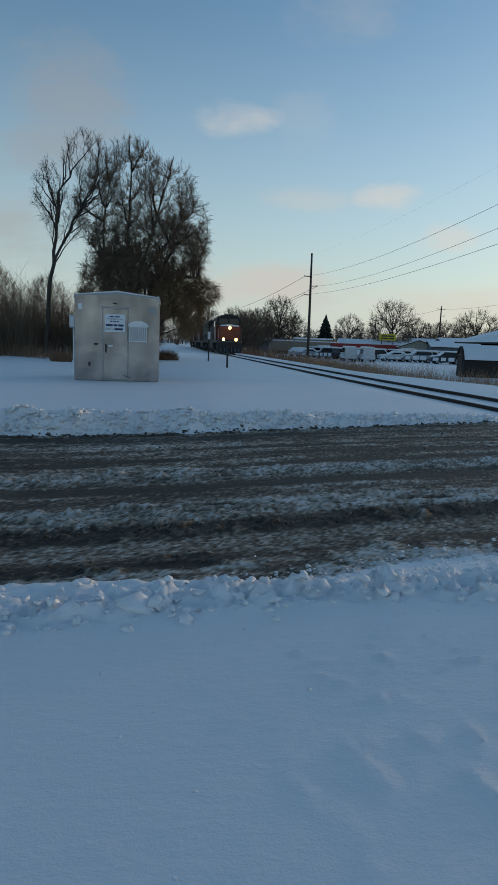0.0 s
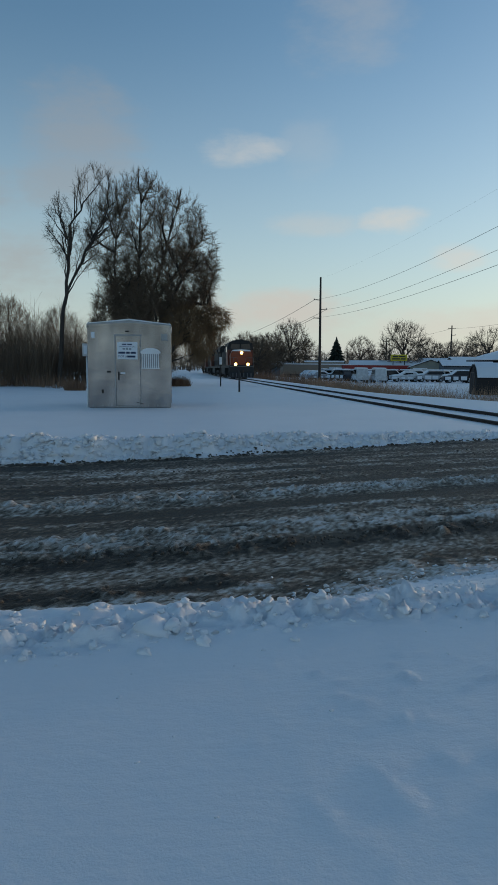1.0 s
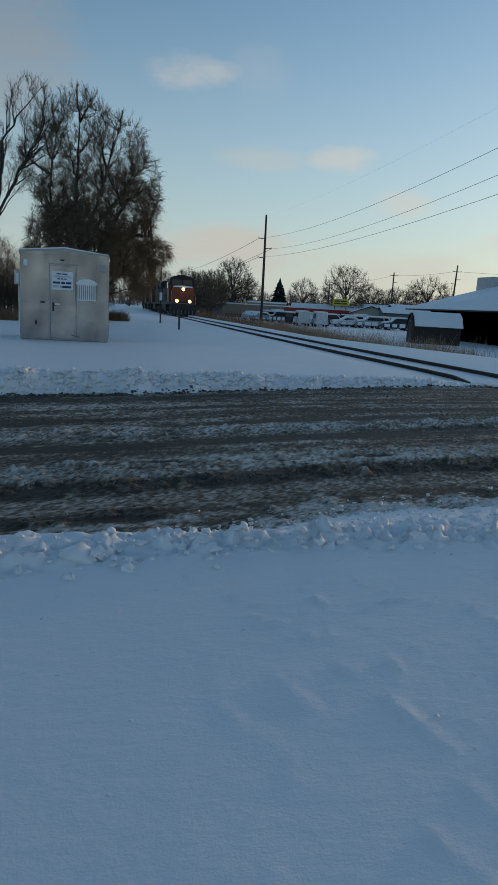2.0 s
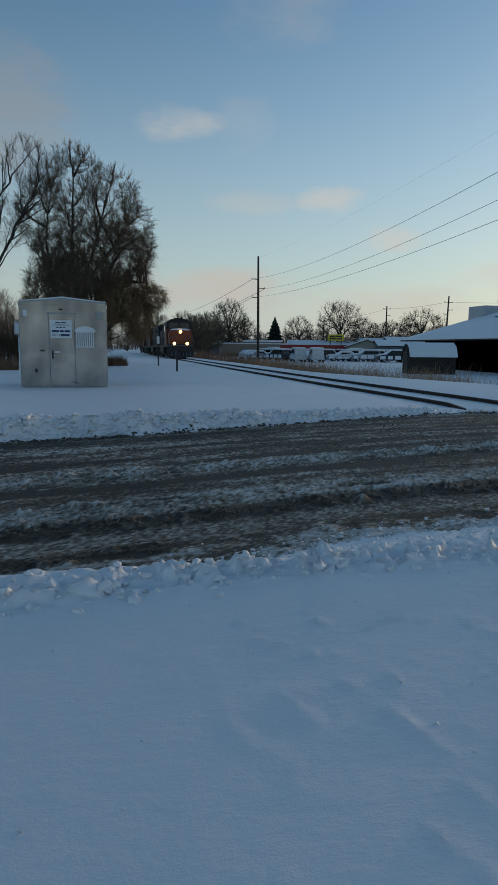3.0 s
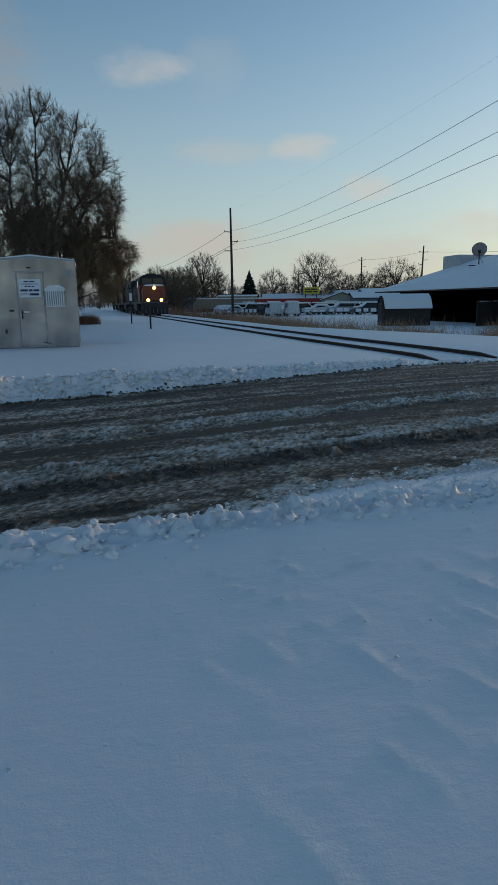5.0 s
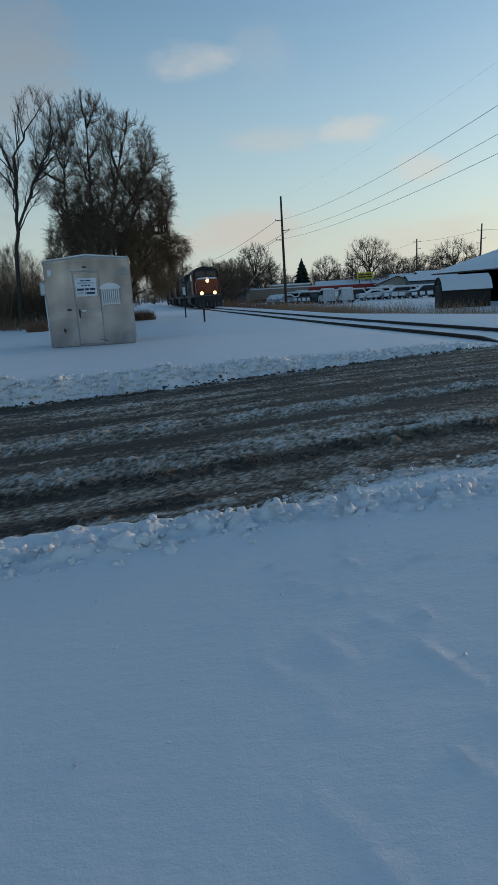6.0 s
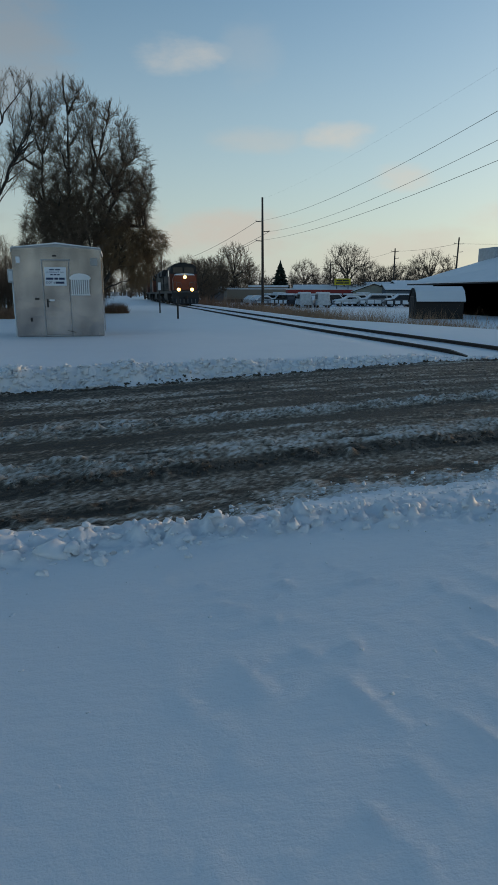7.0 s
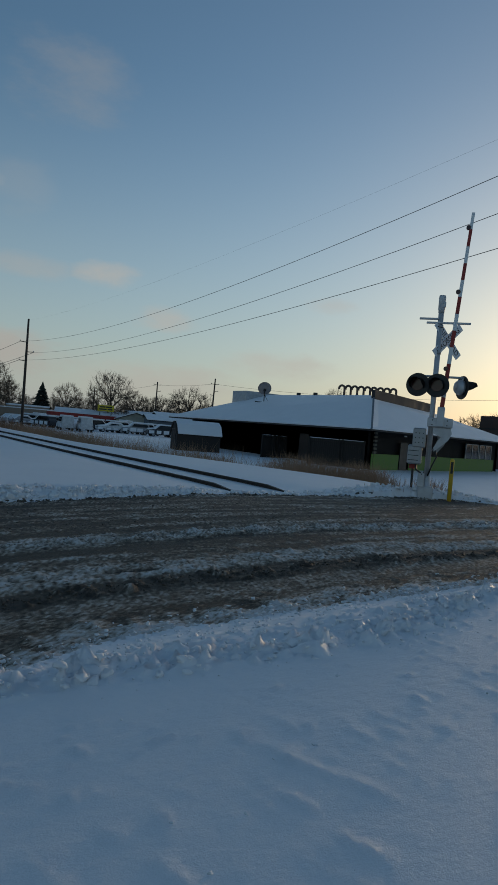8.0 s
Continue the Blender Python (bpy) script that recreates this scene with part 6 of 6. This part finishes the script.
# ---------------------------------------------------------------- the car yard and houses beyond the track
def build_vehicle(kind, paint, name, label):
    """A parked vehicle, 4.6 m long, front to +x, on its wheels at z = 0."""
    ob = thing(name, pose(0, 0, 0), label, "car", "snow-covered cars in the yard")
    if kind == "suv":
        prof = [(-2.2, 0.38), (-2.25, 0.95), (-2.15, 1.15), (-1.95, 1.72), (0.35, 1.74), (1.05, 1.16), (2.1, 1.02), (2.25, 0.75), (2.2, 0.38)]
        cabin, win = (-2.0, 0.4, 1.02), (1.2, 1.62)
    elif kind == "van":
        prof = [(-2.3, 0.38), (-2.35, 1.2), (-2.25, 1.92), (0.9, 1.95), (1.65, 1.25), (2.2, 1.1), (2.35, 0.8), (2.3, 0.38)]
        cabin, win = (-2.1, 0.8, 1.3), (1.25, 1.8)
    else:
        prof = [(-2.25, 0.38), (-2.3, 0.85), (-2.0, 0.98), (-1.35, 1.42), (0.15, 1.44), (0.95, 0.98), (2.1, 0.86), (2.25, 0.65), (2.2, 0.38)]
        cabin, win = (-1.3, 0.1, 0.9), (1.0, 1.36)
    bm = bmesh.new()
    prism(bm, prof, 1, -0.88, 0.88)
    for v in bm.verts:
        if v.co.z > 1.0:
            v.co.y *= 0.86
    bmesh.ops.bevel(bm, geom=[e for e in bm.edges], offset=0.06, segments=2, affect="EDGES")
    part("body", bm, paint, ob)
    top = max(p[1] for p in prof)
    for side in (-1, 1):
        bm = bmesh.new()
        lo, hi = win
        y0, y1 = side * 0.875, side * 0.80
        vs = [bm.verts.new(v) for v in ((cabin[0] + 0.1, y0, lo), (cabin[2] - 0.25, y0, lo), (cabin[1] - 0.05, y1, hi), (cabin[0] + 0.3, y1, hi))]
        f = bm.faces.new(vs)
        bmesh.ops.solidify(bm, geom=[f], thickness=0.03)
        part("side_window", bm, GLASS, ob)
    for x, lean in ((cabin[2] - 0.12, -0.5), (cabin[0] - 0.12, 0.15)):
        bm = bmesh.new()
        vs = [bm.verts.new(v) for v in ((x, -0.74, win[0]), (x, 0.74, win[0]), (x + lean * 0.8, 0.68, win[1]), (x + lean * 0.8, -0.68, win[1]))]
        f = bm.faces.new(vs)
        bmesh.ops.solidify(bm, geom=[f], thickness=0.04)
        part("windscreen", bm, GLASS, ob)
    for x in (-1.4, 1.4):
        for side in (-1, 1):
            bm = bmesh.new()
            tube(bm, [(x, side * 0.68, 0.33), (x, side * 0.90, 0.33)], 0.33, 16)
            wh = part("wheel", bm, RUBBER, ob)
            bm = bmesh.new()
            tube(bm, [(x, side * 0.89, 0.33), (x, side * 0.915, 0.33)], 0.20, 12)
            part("rim", bm, ALU_DARK, wh)
    bm = bmesh.new()
    n = len(prof)
    rng = random.Random(len(label))
    up = [(x, z + 0.02) for x, z in prof[1:-1]]
    for (xa, za), (xb, zb) in zip(up, up[1:]):
        steep = abs(zb - za) > abs(xb - xa) * 0.9
        if steep:
            continue
        k = 0.86 if min(za, zb) > 1.0 else 0.95
        kb = 0.86 if zb > 1.0 else 0.95
        ka = 0.86 if za > 1.0 else 0.95
        th = 0.17
        vs = [bm.verts.new(v) for v in ((xa, -0.86 * ka, za - 0.02), (xb, -0.86 * kb, zb - 0.02), (xb, 0.86 * kb, zb - 0.02), (xa, 0.86 * ka, za - 0.02),
                                        (xa, -0.78 * ka, za + th), (xb, -0.78 * kb, zb + th), (xb, 0.78 * kb, zb + th), (xa, 0.78 * ka, za + th))]
        for q in ((3, 2, 1, 0), (4, 5, 6, 7), (0, 1, 5, 4), (2, 3, 7, 6), (1, 2, 6, 5), (3, 0, 4, 7)):
            bm.faces.new([vs[i] for i in q])
    part("snow_cover", bm, SNOW, ob, "thick snow on roof and bonnet")
    for side in (-1, 1):
        bm = bmesh.new()
        for x in (-1.75, -0.6, 0.5, 1.75):
            prism(bm, [(side * 0.885, 0.42 + rng.uniform(0, 0.1)), (side * 0.885, win[0] - rng.uniform(0.18, 0.32)), (side * 0.91, win[0] - 0.36), (side * 0.915, 0.46)], 0, x - rng.uniform(0.3, 0.5), x + rng.uniform(0.3, 0.5))
        part("blown_snow", bm, SNOW, ob, "blown snow clinging to the flank")
        bm = bmesh.new()
        box(bm, 2.2, 2.27, side * 0.55 - 0.15, side * 0.55 + 0.15, 0.68, 0.80, 0.02)
        part("headlamp", bm, GLASS, ob)
        bm = bmesh.new()
        box(bm, -2.31, -2.24, side * 0.68 - 0.1, side * 0.68 + 0.1, 0.8, 0.98, 0.02)
        part("tail_lamp", bm, LENS_RED, ob)
    return ob


def polar(az, d):
    return d * math.sin(radians(az)), d * math.cos(radians(az))


def build_car_yard():
    protos = {}
    rows = [  # azimuth, distance, kind, paint, turn
        (12.2, 112, "sedan", 3, 30), (13.0, 106, "sedan", 0, 20), (13.9, 112, "suv", 3, 100), (14.6, 102, "suv", 1, 112), (15.2, 106, "sedan", 0, 108), (15.8, 103, "suv", 3, 100), (16.4, 92, "van", 3, 82),
        (17.0, 108, "suv", 0, 85), (18.0, 91, "van", 3, 80), (19.1, 104, "suv", 1, 15), (20.3, 101, "sedan", 3, 170), (21.3, 104, "suv", 3, 10), (22.4, 101, "suv", 0, 170), (23.5, 103, "suv", 3, 5), (24.7, 97, "suv", 1, 170),
        (25.9, 100, "sedan", 3, 95), (17.9, 116, "van", 3, 95), (19.0, 118, "suv", 0, 95), (20.2, 117, "suv", 2, 100), (21.4, 118, "van", 3, 90), (22.6, 116, "sedan", 1, 90), (23.6, 117, "suv", 3, 92),
        (16.1, 119, "sedan", 1, 95), (15.0, 118, "suv", 3, 95), (14.1, 121, "van", 3, 95), (13.2, 120, "suv", 0, 98), (24.8, 112, "sedan", 0, 85), (17.2, 98, "sedan", 3, 75),
    ]
    for az, d, kind, paint, turn in rows:
        x, y = polar(az, d)
        m = pose(x, y, height_at(x, y), 0, 0, turn)
        if (kind, paint) in protos:
            copy_thing(protos[kind, paint], m)
        else:
            name = {"suv": "car", "sedan": "car", "van": "van"}[kind]
            colour = ("silver", "dark", "red", "white", "blue")[paint]
            ob = build_vehicle(kind, CAR_PAINTS[paint], name, f"parked {colour} {'van' if kind == 'van' else 'car'} with thick snow on top")
            ob.matrix_basis = m
            protos[kind, paint] = ob


build_car_yard()


def house(name, x, y, turn, w, d, wall_h, roof_h, wall, label, overhang=0.3, category="house", garage=False, base=-0.6):
    """Gable house; its ridge runs along local x, its front is local -y."""
    ob = thing(name, pose(x, y, base, 0, 0, turn), label, category)
    bm = bmesh.new()
    prism(bm, [(-d / 2, -0.3), (-d / 2, wall_h), (0, wall_h + roof_h), (d / 2, wall_h), (d / 2, -0.3)], 0, -w / 2, w / 2)
    part("wall", bm, wall, ob)
    t = 0.14
    e = overhang
    k = roof_h / (d / 2)
    bm = bmesh.new()
    prism(bm, [(-d / 2 - e, wall_h - e * k + 0.02), (0, wall_h + roof_h + 0.02), (d / 2 + e, wall_h - e * k + 0.02), (d / 2 + e, wall_h - e * k + t), (0, wall_h + roof_h + t), (-d / 2 - e, wall_h - e * k + t)], 0, -w / 2 - e, w / 2 + e)
    roof = part("roof", bm, SOOT, ob)
    bm = bmesh.new()
    prism(bm, [(-d / 2 - e, wall_h - e * k + t), (0, wall_h + roof_h + t), (d / 2 + e, wall_h - e * k + t), (d / 2 + e, wall_h - e * k + t + 0.14), (0, wall_h + roof_h + t + 0.16), (-d / 2 - e, wall_h - e * k + t + 0.14)], 0, -w / 2 - e + 0.02, w / 2 + e - 0.02)
    part("roof_snow", bm, SNOW, roof)
    return ob


def side_box(ob, name, x0, x1, y0, y1, z0, z1, mat):
    bm = bmesh.new()
    box(bm, x0, x1, y0, y1, z0, z1, 0.01)
    return part(name, bm, mat, ob)


def build_far_buildings():
    # cream garage, its gable toward the track
    x, y = polar(22.4, 128)
    g = house("garage", x, y, 90 - 22, 8.0, 7.6, 2.2, 1.35, CREAM, "cream garage with a snowy gable roof", 0.4, "garage")
    side_box(g, "garage_door", -4.04, -4.0, -1.6, 1.6, 0, 1.95, WHITE)
    x, y = polar(26.4, 124)
    b = house("storage_building", x, y, -14, 14.0, 8.0, 2.5, 0.9, SLATE, "low blue-grey building with a snowy roof", 0.4, "building")
    side_box(b, "window", -5.0, -4.2, -4.05, -4.0, 0.9, 1.9, GLASS)
    x, y = polar(28.6, 135)
    house("storage_building", x, y, -10, 22.0, 9.0, 3.0, 1.1, SLATE, "long blue-grey building with a snowy roof", 0.4, "building")
    x, y = polar(19.4, 150)
    house("shop_building", x, y, -18, 20.0, 12.0, 2.5, 1.0, TAN, "low shop building with a snowy roof", 0.4, "building")
    x, y = polar(23.6, 158)
    house("house", x, y, -20, 12.0, 8.0, 2.6, 1.6, CREAM, "small house with a snowy roof in the distance")
    x, y = polar(30.5, 150)
    house("house", x, y, -25, 13.0, 9.0, 3.0, 2.0, SLATE, "small house with a snowy roof in the distance")
    # long tan flat-roofed building
    x, y = polar(12.3, 140)
    ob = thing("warehouse", pose(x, y, -0.65, 0, 0, -4), "long tan flat-roofed building with snow on top", "building")
    for nm, a, bb, c, dd, z0, z1, mt in (("wall", -7.0, 7.0, -4.0, 4.0, -0.3, 2.75, TAN), ("roof_snow", -7.05, 7.05, -4.05, 4.05, 2.754, 2.95, SNOW), ("upper_storey", -1.5, 6.6, 0.0, 4.0, 2.96, 3.3, TAN),
                                         ("roof_snow", -1.6, 6.7, -0.05, 4.05, 3.304, 3.62, SNOW), ("dark_base", -7.05, 7.0, -4.06, -4.0, -0.3, 0.75, WALL_DARK), ("window", 3.0, 6.5, -4.05, -4.0, 1.0, 2.2, GLASS)):
        side_box(ob, nm, a, bb, c, dd, z0, z1, mt)
    x, y = polar(9.2, 150)
    ob = house("shed", x, y, 10, 7.0, 6.0, 2.4, 0.8, SLATE, "low grey shed with a snowy roof", 0.2, "shed")
    # red trailer
    x, y = polar(17.9, 128)
    ob = thing("red_trailer", pose(x, y, -0.6, 0, 0, -3), "long red freight trailer parked behind the cars", "trailer")
    side_box(ob, "body", -6.9, 6.9, -1.25, 1.25, 0.95, 2.55, RED)
    side_box(ob, "roof_rail", -6.92, 6.92, -1.28, 1.28, 2.5, 2.6, RED)
    side_box(ob, "roof_snow", -6.85, 6.85, -1.2, 1.2, 2.604, 2.7, SNOW)
    for k in range(22):
        side_box(ob, "rib", -6.7 + 0.63 * k, -6.62 + 0.63 * k, -1.29, -1.25, 1.0, 2.5, RED)
    for xx in (-5.6, -4.5, 4.4, 5.5):
        bm = bmesh.new()
        tube(bm, [(xx, -1.2, 0.5), (xx, 1.2, 0.5)], 0.5, 16)
        part("wheel", bm, RUBBER, ob)
    # yellow sign on two posts
    x, y = polar(19.7, 130)
    ob = thing("yellow_sign", pose(x, y, -0.6, 0, 0, -19), "yellow roadside sign board with dark bars of writing", "sign")
    side_box(ob, "board", -1.6, 1.6, -0.12, 0.12, 3.5, 4.75, SIGN_YELLOW)
    for a, bb, z in ((-1.2, -0.1, 4.35), (0.0, 1.2, 4.35), (-1.3, 0.2, 3.9), (0.35, 1.3, 3.9)):
        side_box(ob, "writing_bar", a, bb, -0.14, -0.121, z - 0.13, z + 0.13, BLACK_INK)
    for a in (-1.1, 1.1):
        side_box(ob, "post", a - 0.08, a + 0.08, -0.08, 0.08, -0.3, 3.5, SOOT)
    # dark brick building at the right end
    ob = thing("brick_building", pose(72, 50, -0.5, 0, 0, -10), "dark brick building with a flat roof", "building")
    side_box(ob, "wall", -8, 12, -5, 5, -0.3, 4.6, BRICK)
    side_box(ob, "chimney", -7.5, -5.5, -4.0, -2.0, 4.6, 6.2, BRICK)
    side_box(ob, "roof_edge", -8.1, 12.1, -5.1, 5.1, 4.6, 4.75, SOOT)


build_far_buildings()


# ---------------------------------------------------------------- what moves
def motions():
    times = [k * 0.5 for k in range(17)]
    start, end = 77.2, 73.6
    for n, unit in enumerate(TRAIN):
        rows = []
        for t in times:
            y = start + (end - start) * t / 8.0 + 22.6 * n
            if n:                                           # the trailing units run backwards
                y += 22.0
                rows.append((t, pose(TRACK_X, y, float(rail_z(np.array(y))), 0.26, 0, 180)))
            else:
                rows.append((t, pose(TRACK_X, y, float(rail_z(np.array(y))), -0.26)))
        walk(unit, rows)
        for ob in unit.children_recursive:
            if ob.name.startswith("wheel_set"):
                p = ob.location.copy()
                walk(ob, [(t, pose(p.x, p.y, p.z, (-1 if unit is LOCO else 1) * math.degrees((end - start) * t / 8.0 / 0.53))) for t in times])


motions()
